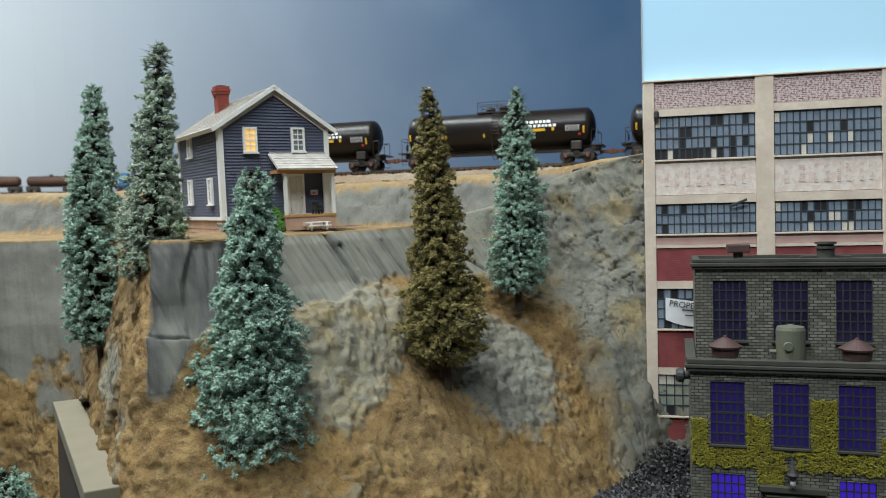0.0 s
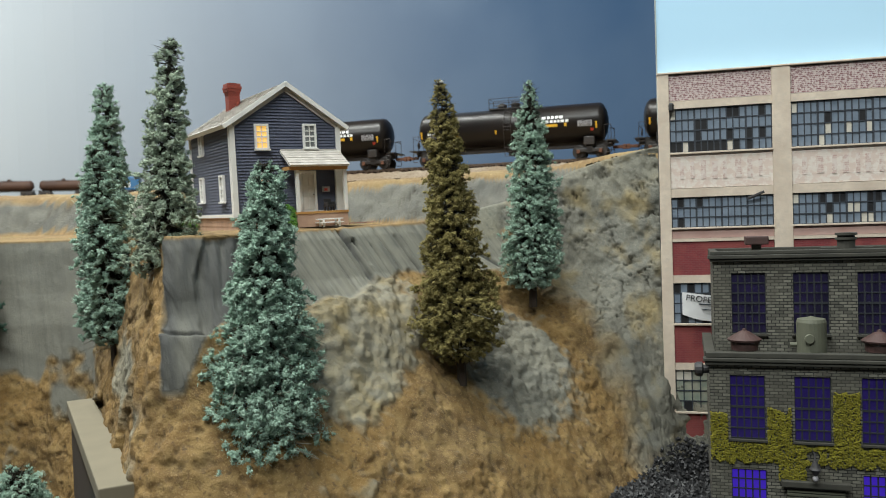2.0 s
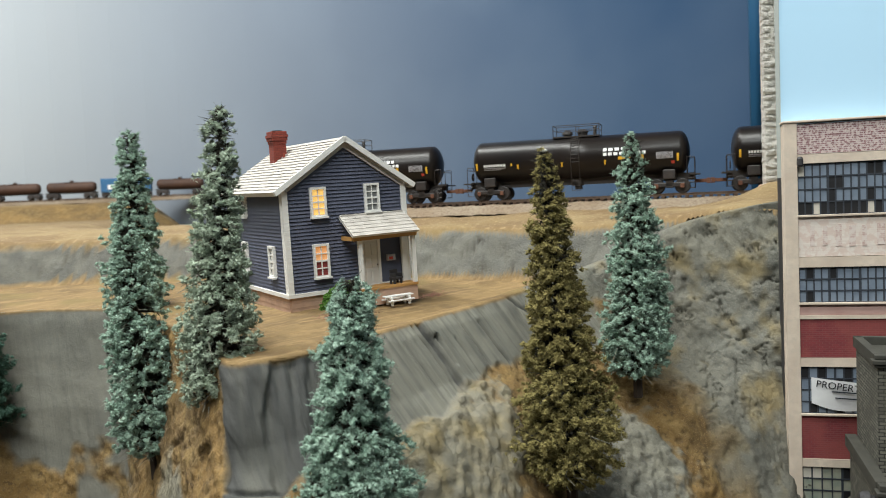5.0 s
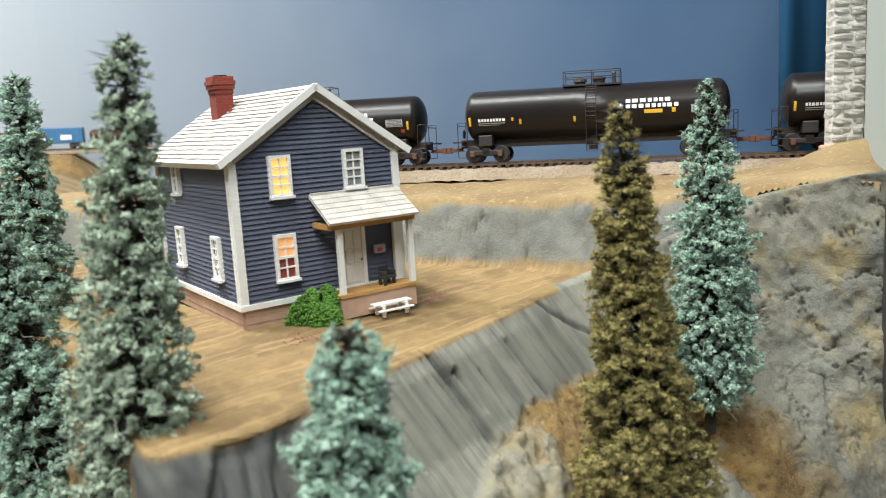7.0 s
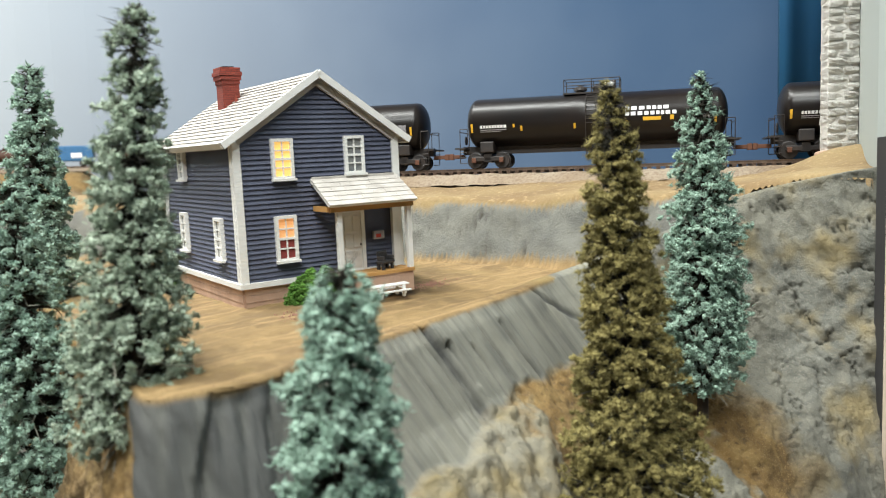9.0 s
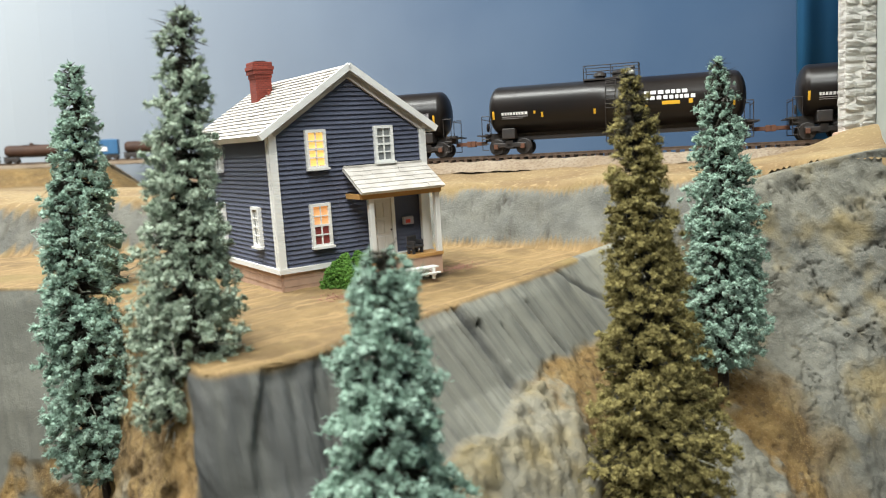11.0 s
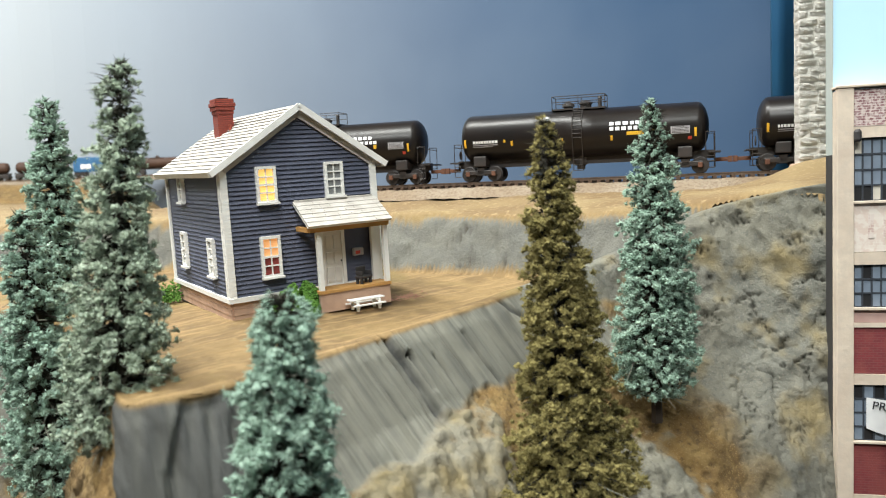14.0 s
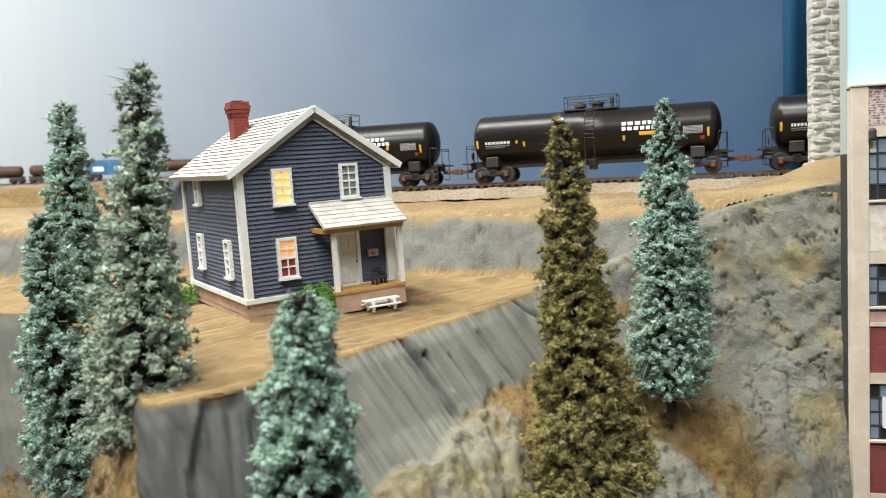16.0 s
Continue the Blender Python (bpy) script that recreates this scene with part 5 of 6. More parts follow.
    # top platform with rails, valves and manway
    pl_ = part("top_platform", boxes((-0.020, 0.020, -0.0085, 0.0085, zc + R - 0.0005, zc + R + 0.0006)), M["steel"], car)
    bm = bmesh.new()
    zt = zc + R
    for x in (-0.0195, 0.0, 0.0195):
        for y in (-0.0085, 0.0085):
            rod(bm, (x, y, zt - 0.001), (x, y, zt + 0.0098), 0.0003, seg=4)
    for y in (-0.0085, 0.0085):
        for z in (0.0055, 0.0098):
            rod(bm, (-0.0195, y, zt + z), (0.0195, y, zt + z), 0.0003, seg=4)
    for x in (-0.0195, 0.0195):
        rod(bm, (x, -0.0085, zt + 0.0098), (x, 0.0085, zt + 0.0098), 0.0003, seg=4)
    part("handrail", bm, M["steel"], pl_)
    part("manway", lathe([(0.0042, zt), (0.0042, zt + 0.0035), (0.0050, zt + 0.0036), (0.0050, zt + 0.0046), (0.0030, zt + 0.0058)], 18), M["steel"], car, m=Matrix.Translation((0.0045, 0, 0)))
    part("valve_housing", lathe([(0.0036, zt), (0.0036, zt + 0.0020), (0.0048, zt + 0.0024), (0.0044, zt + 0.0044), (0.0016, zt + 0.0060)], 14), M["steel"], car, m=Matrix.Translation((-0.0085, 0, 0)))
    part("valve", lathe([(0.0014, zt), (0.0014, zt + 0.0072), (0.0018, zt + 0.0074), (0.0014, zt + 0.0086)], 10), M["steel"], car, m=Matrix.Translation((0.0150, 0, 0)))
    bm = bmesh.new()
    for x in (-0.0035, 0.0035):
        for i in range(9):
            a0, a1 = math.radians(10 * i - 14), math.radians(10 * (i + 1) - 14)
            rod(bm, (x, -math.cos(a0) * (R + 0.001), zc + math.sin(a0) * (R + 0.001)), (x, -math.cos(a1) * (R + 0.001), zc + math.sin(a1) * (R + 0.001)), 0.0003, seg=4)
        rod(bm, (x, -R - 0.0006, zc - 0.004), (x, -0.0135, 0.0055), 0.0003, seg=4)
    for i in range(10):
        a0 = math.radians(9 * i - 12)
        rod(bm, (-0.0035, -math.cos(a0) * (R + 0.001), zc + math.sin(a0) * (R + 0.001)), (0.0035, -math.cos(a0) * (R + 0.001), zc + math.sin(a0) * (R + 0.001)), 0.00025, seg=4)
    for z in (0.0055, 0.0095, 0.0135):
        rod(bm, (-0.0035, -0.0138, z), (0.0035, -0.0138, z), 0.00025, seg=4)
    part("ladder", bm, M["steel"], car)
    bm = lathe([(0.0032, 0.0065), (0.0032, 0.0095), (0.0055, 0.0105), (0.0055, 0.0165)], 12)
    part("outlet_valve", bm, M["steel"], car)
    # markings, bent on to the tank's side
    def mark(name, x0, x1, a0, a1, mat, slant=0.0):
        bm = bmesh.new()
        k = 5
        rows = []
        for i in range(k + 1):
            a = math.radians(a0 + (a1 - a0) * i / k)
            rr = R + 0.00025
            sh = slant * i / k
            rows.append([bm.verts.new((x + sh, -math.cos(a) * rr, zc + math.sin(a) * rr)) for x in (x0, x1)])
        for p, q in zip(rows, rows[1:]):
            bm.faces.new((p[0], p[1], q[1], q[0]))
        return part(name, bm, mat, car)
    for x in (-0.0865, -0.050, -0.012 if style else 0.006, 0.024, 0.082):
        mark("reflector", x, x + 0.0016, -24, -4 if abs(x) > 0.08 else -12, M["mark_yellow"])
    def text_bars(x, a, n, w, hh, mat, gap=0.25):
        xx = x
        for i in range(n):
            ww = w * rng.uniform(0.75, 1.15)
            mark("letter_bar", xx, xx + ww * (1 - gap), a, a + hh, mat)
            xx += ww
    text_bars(-0.0795, -15, 9, 0.0024, 6.5, M["mark_white"])
    mark("fine_print", -0.0795, -0.0600, -20, -18, M["mark_grey"])
    mark("fine_print", -0.0795, -0.0640, -24, -22.5, M["mark_grey"])
    mark("square_mark", -0.0555, -0.0540, -15, -8, M["mark_yellow"])
    if style == 1:
        text_bars(0.0235, 11, 7, 0.0045, 8, M["mark_white"], 0.3)
        text_bars(0.0235, -1, 9, 0.0040, 8, M["mark_white"], 0.3)
        mark("yellow_panel", 0.0355, 0.0475, -13, -5, M["mark_yellow"])
        mark("yellow_panel", 0.0535, 0.0560, -13, -3, M["mark_yellow"])
    else:
        mark("white_placard", 0.0115, 0.0385, 9, 28, M["mark_white"], 0.001)
        mark("fine_print", 0.0150, 0.0340, 19, 21, M["mark_grey"])
        mark("fine_print", 0.0150, 0.0300, 14, 15.5, M["mark_grey"])
    mark("data_panel", 0.066, 0.079, -16, 1, M["mark_grey"])
    for r in range(5):
        mark("fine_print", 0.0668, 0.0782, -14 + 3.2 * r, -12.8 + 3.2 * r, M["tank"])
    mark("hazard_diamond", 0.0775, 0.0802, -31, -23, M["mark_red"])
    return car


PITCH = 0.2155
PHASE = 0.0925
for k, style in ((-1, 1), (0, 1), (1, 1), (2, 0)):
    tank_car(TM @ Matrix.Translation((PHASE + k * PITCH, 0, 0)), style, 30 + k)

# ---- the far train on the upper line ----
FAR = pose(-0.75, 2.25, 0.268, 0, 0, -4)
build_track("track_far", FAR, -0.9, 1.15, "distant railway track on a pale embankment")


def far_car(x, kind):
    m = FAR @ Matrix.Translation((x, 0, 0))
    lab = "small distant rust-brown railway tank car" if kind == "tank" else "distant blue box car with white panels"
    car = empty("freight_car", m, lab, "freight car", "distant freight train")
    if kind == "tank":
        part("tank", lathe([(0.0004, -0.055), (0.008, -0.0535), (0.0118, -0.049), (0.0122, -0.046), (0.0122, 0.046), (0.0118, 0.049), (0.008, 0.0535), (0.0004, 0.055)], 20, "X"), M["far_rust"], car, m=Matrix.Translation((0, 0, 0.0260)), smooth=True)
        part("dome", lathe([(0.0045, 0.036), (0.0045, 0.0410), (0.0030, 0.0425)], 12), M["far_rust"], car)
        part("walkway", boxes((-0.014, 0.014, -0.006, 0.006, 0.0375, 0.0385)), M["steel"], car)
        part("sill", boxes((-0.058, 0.058, -0.003, 0.003, 0.0115, 0.0145)), M["steel"], car)
    else:
        part("body", boxes((-0.056, 0.056, -0.015, 0.015, 0.0110, 0.044), bevel=0.0015), M["blue_car"], car)
        for i in range(9):
            part("rib", boxes((-0.050 + 0.0123 * i, -0.0490 + 0.0123 * i, -0.0160, -0.0152, 0.012, 0.042)), M["blue_car"], car)
        for x0 in (-0.040, 0.012):
            part("white_panel", boxes((x0, x0 + 0.022, -0.0166, -0.0161, 0.018, 0.028)), M["mark_white"], car)
    for s in (-0.041, 0.041):
        tr = part("truck", boxes((s - 0.0125, s + 0.0125, -0.0125, 0.0125, 0.004, 0.0115), bevel=0.001), M["steel"], car)
        for wx in (-0.0085, 0.0085):
            part("wheel", lathe([(0.005, -0.013), (0.0058, -0.0125), (0.0058, 0.0125), (0.005, 0.013)], 12, "Y"), M["steel"], tr, m=Matrix.Translation((s + wx, 0, 0.0058)))
    return car


for i in range(11):
    far_car(-0.80 + 0.1225 * i + 0.78, "blue" if i == 4 else "tank")


# ---- the factory front ----
FM = pose(0.2615, 0.5895, 0.0, 0, 0, -29.4)
rngf = random.Random(21)
PANE = [material("slate_pane", (0.165, 0.205, 0.265), 0.3, second=(0.23, 0.28, 0.34), scale=150, amount=0.8), material("blue_grey_pane", (0.22, 0.265, 0.33), 0.3, second=(0.15, 0.19, 0.245), scale=150, amount=0.8),
        M["black"], material("white_pane", (0.62, 0.58, 0.50), 0.5, second=(0.5, 0.46, 0.4), scale=200), material("green_pane", (0.20, 0.25, 0.21), 0.4, second=(0.42, 0.40, 0.31), scale=120, amount=0.9)]
FACTORY = empty("factory_building", FM, "derelict concrete-framed factory front with broken windows and peeling brick", "building")
# Broken (#) and whitened (o) panes of the two upper rows, from the top down, for the first two bays.
GLAZING = {(0, 0): ("o........##...#.", "....##..........", "....#....#..#.#.", "##o######o#.#..."),
           (1, 0): ("o...............", ".....#....#.....", ".....o..o..o....", "....o..........."),
           (0, 1): (".#..#...........", "................", ".#.............."),
           (1, 1): ("o...#.##...##...", ".....#..oo.#....", ".....o....oo....")}
BAYS = [(0.0, 0.0637), (0.075, 0.139), (0.1503, 0.2143)]
ROWS_Z = [(0.2032, 0.2319, 4, 16), (0.1534, 0.1732, 3, 16), (0.0894, 0.1163, 4, 14), (0.0303, 0.0581, 4, 12)]


def factory_window(u0, u1, z0, z1, rows, cols, row, bay):
    win = part("window", boxes((u0, u1, 0.0022, 0.0030, z0, z1)), M["black"], FACTORY)
    w, h = (u1 - u0) / cols, (z1 - z0) / rows
    bars = bmesh.new()
    for i in range(cols + 1):
        t = 0.00062 if i % 4 == 0 else 0.00036
        box(bars, max(u0, u0 + i * w - t), min(u1, u0 + i * w + t), 0.0004, 0.0014, z0, z1)
    for j in range(rows + 1):
        box(bars, u0, u1, 0.0005, 0.0013, max(z0, z0 + j * h - 0.00036), min(z1, z0 + j * h + 0.00036))
    part("glazing_bar", bars, M["factory_bar"], win)
    for i in range(cols):
        for j in range(rows):
            r = rngf.random()
            hole = noise.noise(Vector((i * 0.45 + bay * 7 + row * 3, j * 0.6, 4.4))) > 0.34
            if row == 3:
                mat = PANE[4] if r < 0.75 else PANE[rngf.choice((0, 2, 3))]
            else:
                mat = PANE[0] if r < 0.42 else PANE[1] if r < 0.80 else PANE[2] if r < 0.93 else PANE[3]
                if row in (0, 1) and j == 0 and rngf.random() < 0.14:
                    mat = PANE[3]
            if hole and row < 3:
                mat = PANE[2]
            if (bay, row) in GLAZING:
                mark = GLAZING[bay, row][rows - 1 - j][i]
                mat = PANE[2] if mark == "#" else PANE[3] if mark == "o" else PANE[0] if r < 0.45 else PANE[1]
            tilt = rngf.uniform(-0.0002, 0.0002)
            part("pane", boxes((u0 + i * w + 0.0002, u0 + (i + 1) * w - 0.0002, 0.0009 + tilt, 0.0012 + tilt, z0 + j * h + 0.0002, z0 + (j + 1) * h - 0.0002)), mat, win)
    part("sill", boxes((u0 - 0.0003, u1 + 0.0003, -0.0016, 0.002, z0 - 0.0012, z0), bevel=0.0002), M["concrete"], win)
    return win


def build_factory():
    top, end = 0.2552, 0.226
    part("backing", boxes((-0.0071, end, 0.0031, 0.008, -0.01, top - 0.001)), M["concrete"], FACTORY)
    edges = [(-0.0071, 0.0)] + [(a[1], b[0]) for a, b in zip(BAYS, BAYS[1:])] + [(BAYS[-1][1], end)]
    for a, b in edges:
        part("pier", boxes((a, b, -0.0012, 0.003, -0.008, top), bevel=0.0003), M["concrete"], FACTORY)
    for k, (u0, u1) in enumerate(BAYS):
        a, b = u0 + 0.0001, u1 - 0.0001
        part("parapet_panel", boxes((a, b, 0.0, 0.003, 0.2375, top - 0.0008)), M["pinkbrick"], FACTORY, "peeling whitewashed brick parapet")
        part("lintel", boxes((a, b, -0.0006, 0.003, 0.2322, 0.2372)), M["concrete"], FACTORY)
        part("spandrel", boxes((a, b, 0.0, 0.003, 0.1795, 0.2018)), M["paleboard"], FACTORY, "pale painted brick spandrel with faded rust stains")
        part("lintel", boxes((a, b, -0.0006, 0.003, 0.1735, 0.1792)), M["concrete"], FACTORY)
        x = a + 0.006
        while x < b - 0.006:
            w = rngf.uniform(0.0020, 0.0042)
            part("faded_letter_bar", boxes((x, x + w, -0.0003, -0.0001, 0.1850 + rngf.uniform(0, 0.001), 0.1975 - rngf.uniform(0, 0.001))), M["ghost"], FACTORY, "faded remains of painted lettering")
            x += w + rngf.uniform(0.0025, 0.006)
        part("apron", boxes((a, b, 0.0, 0.003, 0.1462, 0.1520)), M["apron"], FACTORY, "pinkish stained strip below the window")
        part("ledge", boxes((a, b, -0.0008, 0.003, 0.1440, 0.1460)), M["concrete"], FACTORY)
        part("spandrel", boxes((a, b, 0.0, 0.003, 0.1218, 0.1438)), M["redbrick"], FACTORY, "deep red brick spandrel")
        part("lintel", boxes((a, b, -0.0006, 0.003, 0.1165, 0.1216)), M["concrete"], FACTORY)
        part("spandrel", boxes((a, b, 0.0, 0.003, 0.0632, 0.0881)), M["redbrick"], FACTORY, "deep red brick spandrel")
        part("lintel", boxes((a, b, -0.0006, 0.003, 0.0583, 0.0630)), M["concrete"], FACTORY)
        part("spandrel", boxes((a, b, 0.0, 0.003, 0.0062, 0.0290)), M["redbrick"], FACTORY, "deep red brick spandrel")
        part("plinth", boxes((a, b, -0.0010, 0.003, -0.008, 0.0060)), M["concrete"], FACTORY)
        for r, (z0, z1, rows, cols) in enumerate(ROWS_Z):
            factory_window(u0, u1, z0, z1, rows, cols, r, k)
    part("coping", boxes((-0.0076, end, -0.0018, 0.0085, top, top + 0.0012), bevel=0.0003), M["concrete"], FACTORY)
    part("wall_box", lathe([(0.0012, 0.2305), (0.0017, 0.2315), (0.0017, 0.2350), (0.0009, 0.2362)], 10), M["dark"], FACTORY, "small dark wall lamp", m=Matrix.Translation((0.0012, -0.0022, 0)))
    bm = rod(bmesh.new(), (0.0480, -0.002, 0.1712), (0.0575, -0.004, 0.1752), 0.0009)
    part("broken_pipe", bm, M["dark"], FACTORY, "broken stub of pipe")
    # the banner in the third row
    ban = bmesh.new()
    n = 12
    cols = []
    for i in range(n + 1):
        f = i / n
        cols.append([ban.verts.new((0.0055 + 0.026 * f, -0.0004 - 0.0006 * math.sin(f * 5), z)) for z in (0.0955 - 0.004 * f - 0.002 * math.sin(f * 3), 0.1105 - 0.0035 * f)])
    for a, b in zip(cols, cols[1:]):
        ban.faces.new((a[0], b[0], b[1], a[1]))
    bo = part("banner", ban, M["banner"], FACTORY, "white cloth banner with black writing")
    cu = bpy.data.curves.new("banner_word", "FONT")
    cu.body, cu.size, cu.extrude = "PROPERTY", 0.0056, 0.0001
    tmp = new("banner_word", cu)
    dg = bpy.context.evaluated_depsgraph_get()
    me = bpy.data.meshes.new_from_object(tmp.evaluated_get(dg))
    bpy.data.objects.remove(tmp)
    me.materials.clear()
    me.materials.append(M["ink"])
    w = new("banner_word", me)
    w.parent = bo
    w.matrix_basis = Matrix.Translation((0.0075, -0.0014, 0.1052)) @ pose(0, 0, 0, 90, 0, 0) @ pose(0, 0, 0, 0, 0, -8)
    for r in range(2):
        part("writing_bar", boxes((0.009 + 0.002 * r, 0.024 + 0.002 * r, -0.0015, -0.0013, 0.1010 - 0.0035 * r, 0.1017 - 0.0035 * r)), M["factory_bar"], bo, m=pose(0, 0, 0.002, 0, 4, 0))


M["ghost"] = bricks("faded_paint", (0.60, 0.46, 0.42), (0.52, 0.36, 0.32), (0.66, 0.57, 0.51), 0.0034, 0.0012, (0.69, 0.61, 0.56), 0.9, bump=0.2, wear_scale=330)
M["apron"] = material("stained_apron", (0.52, 0.36, 0.32), 0.85, second=(0.40, 0.22, 0.19), scale=80, amount=0.7)
build_factory()


# ---- the dark brick works ----
DM = pose(0.2187, 0.4881, 0.0, 0, 0, -33)
WORKS = empty("brick_building", DM, "stepped dark grey-olive brick works with violet windows and moss", "building")


def works_window(u0, z0, w, h, y, cols, rows, pane):
    win = part("window", boxes((u0, u0 + w, y + 0.0020, y + 0.0028, z0, z0 + h)), M["black"], WORKS)
    bars = bmesh.new()
    for i in range(cols + 1):
        x = u0 + w * i / cols
        box(bars, max(u0, x - 0.0004), min(u0 + w, x + 0.0004), y + 0.0009, y + 0.0017, z0, z0 + h)
    for j in range(rows + 1):
        z = z0 + h * j / rows
        t = 0.0006 if j in (0, rows, rows // 2) else 0.00036
        box(bars, u0, u0 + w, y + 0.0008, y + 0.0016, max(z0, z - t), min(z0 + h, z + t))
    part("glazing_bar", bars, M["bar"], win)
    for i in range(cols):
        for j in range(rows):
            part("pane", boxes((u0 + w * i / cols + 0.0002, u0 + w * (i + 1) / cols - 0.0002, y + 0.0012, y + 0.0015, z0 + h * j / rows + 0.0002, z0 + h * (j + 1) / rows - 0.0002)), pane, win)
    part("sill", boxes((u0 - 0.0008, u0 + w + 0.0008, y - 0.0016, y + 0.001, z0 - 0.0013, z0), bevel=0.0002), M["dkroof"], win)


def works_front(u0, u1, z0, z1, y, openings, name):
    """A brick front with real openings: strips between and round the windows."""
    xs = sorted({u0, u1, *[o[0] for o in openings], *[o[0] + o[2] for o in openings]})
    for a, b in zip(xs, xs[1:]):
        holes = sorted((o[1], o[1] + o[3]) for o in openings if o[0] - 1e-6 <= a and b <= o[0] + o[2] + 1e-6)
        z = z0
        for h0, h1 in holes:
            if h0 > z:
                part(name, boxes((a, b, y, y + 0.003, z, h0)), M["dkbrick"], WORKS)
            z = h1
        if z < z1:
            part(name, boxes((a, b, y, y + 0.003, z, z1)), M["dkbrick"], WORKS)


def build_works():
    U = 0.165
    wd = 0.0172
    us = [0.0100 + 0.0312 * i for i in range(5)]
    low = [(u, 0.0425, wd, 0.0335) for u in us] + [(u, -0.005, wd, 0.0315) for u in (us[0], us[2], us[4])]
    works_front(0.0, U, -0.005, 0.0815, 0.0, low, "brick_pier")
    part("side_wall", boxes((0.0, 0.003, 0.0031, 0.075, -0.005, 0.0815)), M["dkbrick"], WORKS)
    part("side_wall", boxes((U - 0.003, U, 0.0031, 0.075, -0.005, 0.0815)), M["dkbrick"], WORKS)
    for o in low:
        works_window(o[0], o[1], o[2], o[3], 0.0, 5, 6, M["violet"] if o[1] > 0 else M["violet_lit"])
    # cornice and roof of the lower block
    part("cornice", boxes((-0.0022, U + 0.0022, -0.0024, 0.0032, 0.0815, 0.0832), (-0.0030, U + 0.003, -0.0032, 0.0034, 0.0834, 0.0852), (-0.0016, U + 0.0016, -0.0018, 0.003, 0.0854, 0.0880), bevel=0.0003), M["dkroof"], WORKS)
    part("cornice", boxes((-0.0022, 0.0032, 0.0034, 0.076, 0.0815, 0.0880), bevel=0.0003), M["dkroof"], WORKS)
    part("roof", boxes((0.003, U - 0.003, 0.003, 0.075, 0.0800, 0.0822)), M["dkroof"], WORKS)
    # upper block, set back
    y = 0.0255
    x0 = 0.0035
    ux = [0.0130 + 0.0315 * i for i in range(5)]
    up = [(u, 0.0945, 0.0178, 0.0335) for u in ux]
    works_front(x0, U, 0.0822, 0.1345, y, up, "brick_pier")
    part("side_wall", boxes((x0, x0 + 0.003, y + 0.0031, 0.075, 0.0822, 0.1345)), M["dkbrick"], WORKS)
    for o in up:
        works_window(o[0], o[1], o[2], o[3], y, 5, 6, M["violet_dark"])
    part("cornice", boxes((x0 - 0.0016, U, y - 0.0018, y + 0.003, 0.1345, 0.1358), (x0 - 0.0026, U, y - 0.0028, y + 0.0034, 0.1360, 0.1380), (x0 - 0.0012, U, y - 0.0012, y + 0.0028, 0.1382, 0.1402), bevel=0.0003), M["dkroof"], WORKS)
    part("parapet", boxes((x0 - 0.0012, x0 + 0.0028, y + 0.003, 0.076, 0.1345, 0.1402), (x0 - 0.0012, U, 0.0735, 0.0765, 0.1345, 0.1402), bevel=0.0003), M["dkroof"], WORKS)
    part("roof", boxes((x0 + 0.002, U, y + 0.003, 0.074, 0.1300, 0.1360)), M["dkroof"], WORKS)
    # roof fittings stand on the roofs as things of their own
    for u in (0.0185, 0.0835):
        v = empty("roof_vent", DM @ pose(u, 0.0125, 0.0822), "rust-red conical roof ventilator on the flat roof", "ventilator", "roof ventilators")
        part("stack", lathe([(0.0036, 0.0), (0.0034, 0.0045)], 18), M["vent_red"], v)
        part("drum", lathe([(0.0036, 0.0040), (0.0068, 0.0055), (0.0072, 0.0102), (0.0064, 0.0106)], 20), M["vent_red"], v)
        part("hood", lathe([(0.0085, 0.0103), (0.0088, 0.0112), (0.0030, 0.0150), (0.0012, 0.0158), (0.0010, 0.0166), (0.0003, 0.0168)], 20), M["vent_red"], v)
    t = empty("roof_tank", DM @ pose(0.0515, 0.0125, 0.0822), "grey-green upright roof tank with a hatch", "tank")
    part("shell", lathe([(0.0071, 0.0020), (0.0074, 0.0026), (0.0074, 0.0205), (0.0068, 0.0222), (0.0020, 0.0230), (0.0009, 0.0235)], 24), M["tankgreen"], t)
    part("hatch", lathe([(0.0022, -0.0086), (0.0025, -0.0082), (0.0025, -0.0070)], 14, "Y"), M["tankgreen"], t, m=Matrix.Translation((-0.002, 0, 0.0125)))
    part("side_pipe", lathe([(0.0012, -0.0105), (0.0012, -0.006)], 10, "X"), M["tankgreen"], t, m=Matrix.Translation((0, 0.0, 0.0085)))
    for a in range(4):
        part("leg", boxes((0.0045 * math.cos(a * 1.57 + 0.8) - 0.0007, 0.0045 * math.cos(a * 1.57 + 0.8) + 0.0007, 0.0045 * math.sin(a * 1.57 + 0.8) - 0.0007, 0.0045 * math.sin(a * 1.57 + 0.8) + 0.0007, 0, 0.003)), M["dkroof"], t)
    v = empty("roof_vent", DM @ pose(0.028, 0.046, 0.1360), "square dark roof ventilator on a short stack", "ventilator", "roof ventilators")
    part("stack", boxes((-0.0025, 0.0025, -0.0025, 0.0025, 0.0, 0.0075)), M["dkroof"], v)
    part("hood", boxes((-0.0062, 0.0062, -0.0055, 0.0055, 0.0070, 0.0118), bevel=0.0006), M["vent_red"], v)
    v = empty("roof_vent", DM @ pose(0.0745, 0.046, 0.1360), "ribbed round dark roof ventilator with side pipes", "ventilator", "roof ventilators")
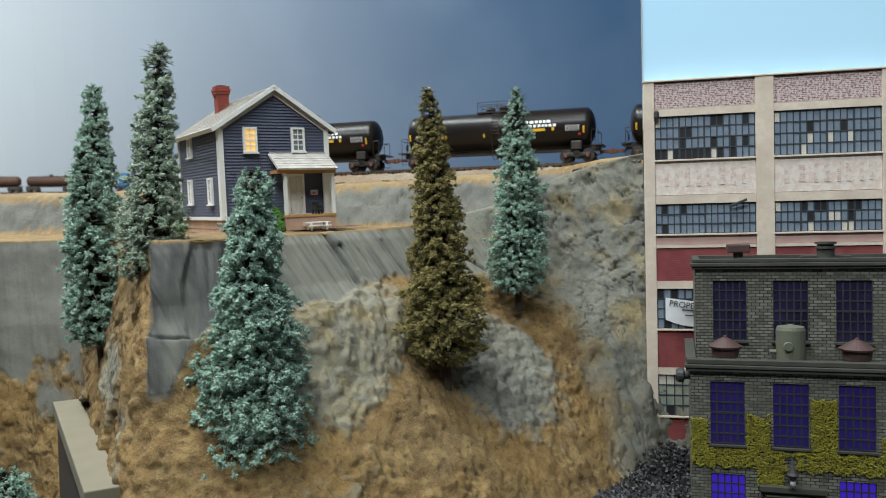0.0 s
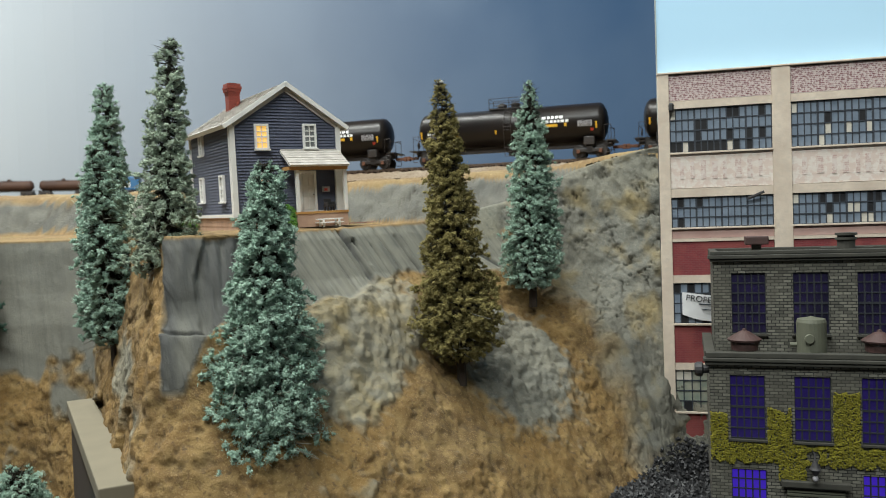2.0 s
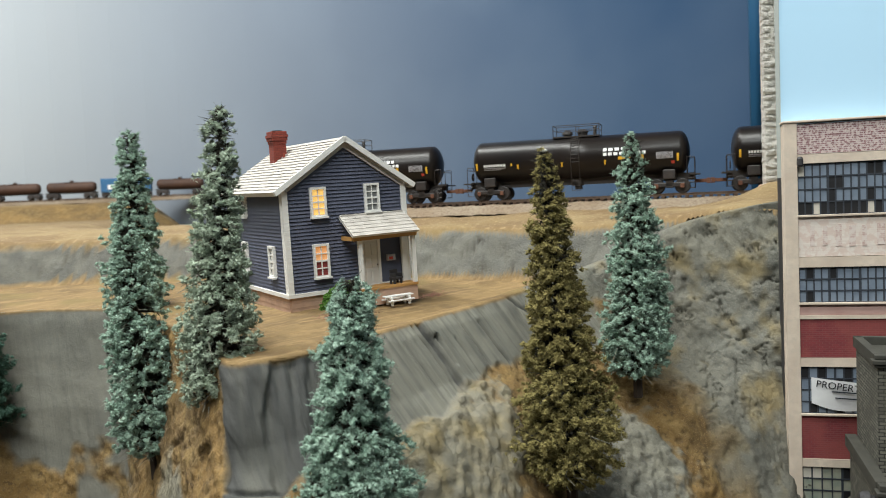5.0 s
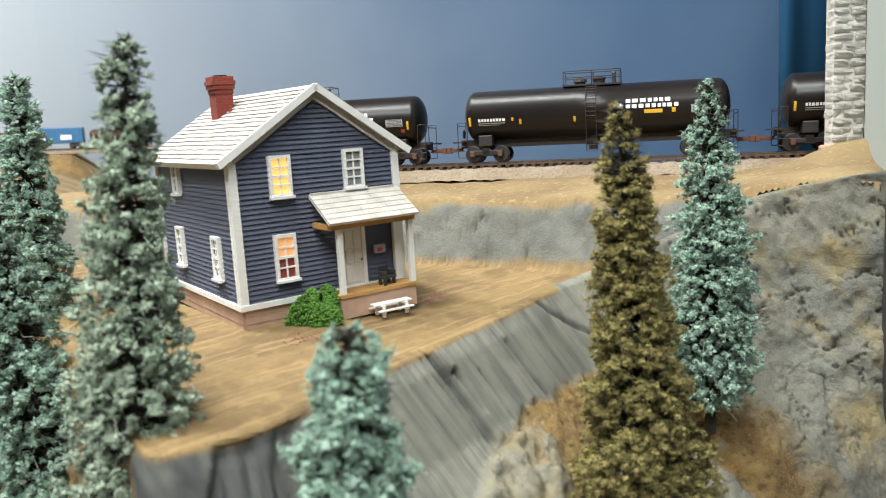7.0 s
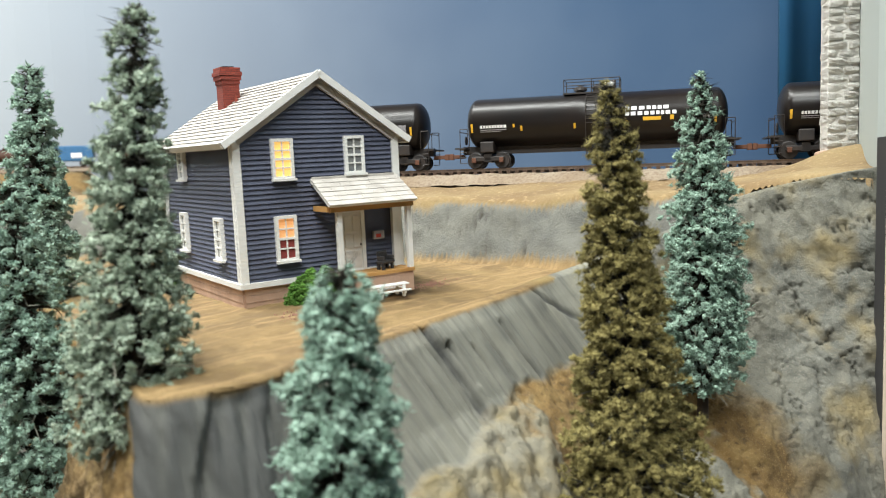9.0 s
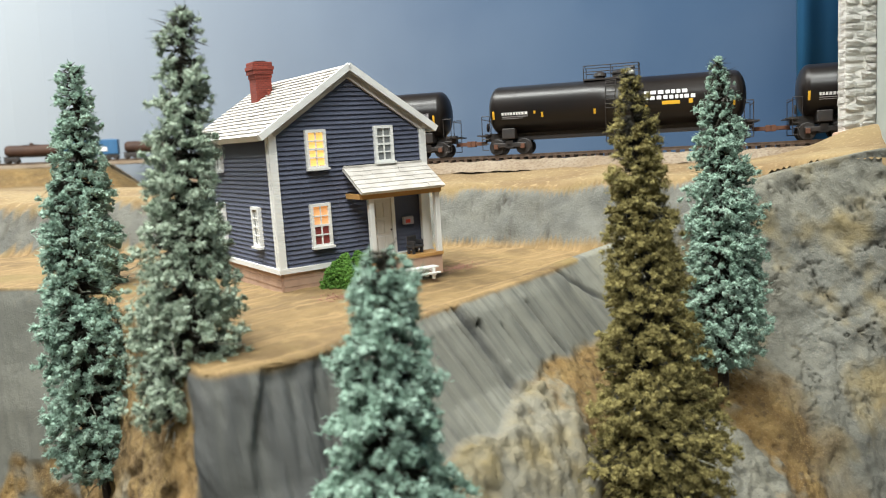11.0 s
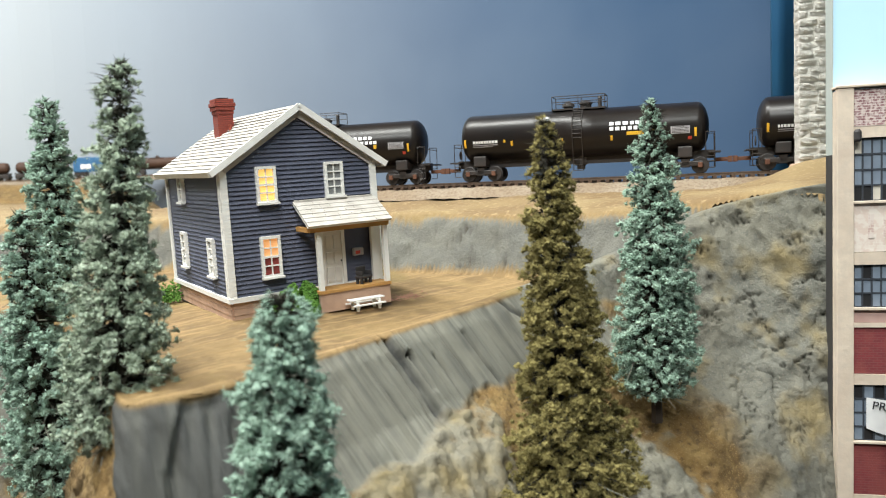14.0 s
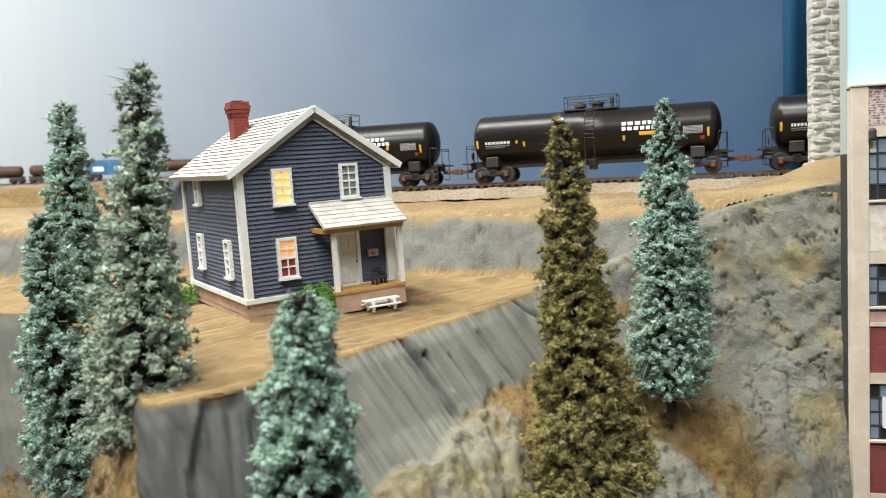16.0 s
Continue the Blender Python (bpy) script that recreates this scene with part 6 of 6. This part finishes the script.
    part("drum", lathe([(0.0046, 0.0), (0.0046, 0.0085), (0.0056, 0.0087), (0.0056, 0.0098), (0.0044, 0.0100), (0.0044, 0.0110), (0.0057, 0.0112), (0.0057, 0.0124), (0.0040, 0.0126)], 22), M["dkroof"], v)
    for s in (-1, 1):
        part("side_pipe", rod(rod(bmesh.new(), (s * 0.004, 0, 0.004), (s * 0.0130, 0, 0.004), 0.0008), (s * 0.0130, 0, 0.0042), (s * 0.0130, 0, 0.0), 0.0008), M["dkroof"], v)
    # wall lamp and side lamp
    l = part("wall_lamp", lathe([(0.0010, 0.0), (0.0022, -0.003), (0.0030, -0.0042), (0.0018, -0.006), (0.0005, -0.0078)], 14), M["dark"], WORKS, "dark goose-neck wall lamp", m=Matrix.Translation((0.0495, -0.0065, 0.0345)))
    part("gooseneck", rod(rod(bmesh.new(), (0, 0, 0.0), (0, 0.002, 0.0035), 0.0005), (0, 0.002, 0.0035), (0, 0.0066, 0.0025), 0.0005), M["dark"], l)
    part("bulb", lathe([(0.0006, -0.0105), (0.0014, -0.0095), (0.0014, -0.0085), (0.0008, -0.0076)], 12), M["mark_grey"], l)
    part("side_lamp", lathe([(0.0030, -0.0075), (0.0040, -0.0060), (0.0040, -0.0035), (0.0022, -0.0028), (0.0022, 0.0)], 14, "X"), M["dark"], WORKS, "dark round fitting on the side wall", m=Matrix.Translation((0.0, 0.010, 0.0770)))
    # moss and creeper over the lower wall
    rng = random.Random(77)
    verts, faces = [], []
    for k in range(34000):
        u, z = rng.uniform(0.0, U), rng.uniform(0.018, 0.072)
        edge = 0.0025 * noise.noise(Vector((u * 260, z * 260, 3.0)))
        gap = any(o[0] - 0.0008 < u < o[0] + o[2] + 0.0008 and o[1] - 0.0018 < z < o[1] + o[3] + 0.001 for o in low)
        band = 0.0305 + edge < z < 0.0405 + edge or (0.033 < u < 0.046 and z < 0.0405 and z > 0.022)
        col = False
        for i, (c0, c1, zz) in enumerate(((0.0, 0.0085, 0.0565), (0.0275, 0.0395, 0.0585), (0.0585, 0.0715, 0.0680), (0.092, 0.100, 0.05))):
            col = col or (c0 < u < c1 and 0.04 < z < zz + edge * 1.2)
        hole = (u - 0.0495) ** 2 + (z - 0.035) ** 2 < 0.0032 ** 2
        if (band or col) and not gap and not hole:
            lump(verts, faces, Vector((u, -0.0003 - rng.random() * 0.0009, z)), rng.uniform(0.0004, 0.0007), rng)
    me = bpy.data.meshes.new("moss")
    me.from_pydata(verts, [], faces)
    me.materials.append(M["moss"])
    o = new("moss", me)
    o.parent = WORKS
    o["label"] = "yellow-green moss and creeper"
    o["kind"] = "stuff"
    part("loading_canopy", boxes((0.034, 0.0665, -0.004, 0.0002, 0.0195, 0.0225), bevel=0.0003), M["dkroof"], WORKS)
    shut = part("roller_shutter", boxes((0.0365, 0.0640, -0.0012, 0.0, -0.005, 0.0190)), M["dkroof"], WORKS, "dark ribbed roller shutter")
    for i in range(12):
        part("slat", boxes((0.0367, 0.0638, -0.0019, -0.0011, -0.0045 + 0.0019 * i, -0.0032 + 0.0019 * i), bevel=0.0002), M["tankgreen"], shut)


build_works()
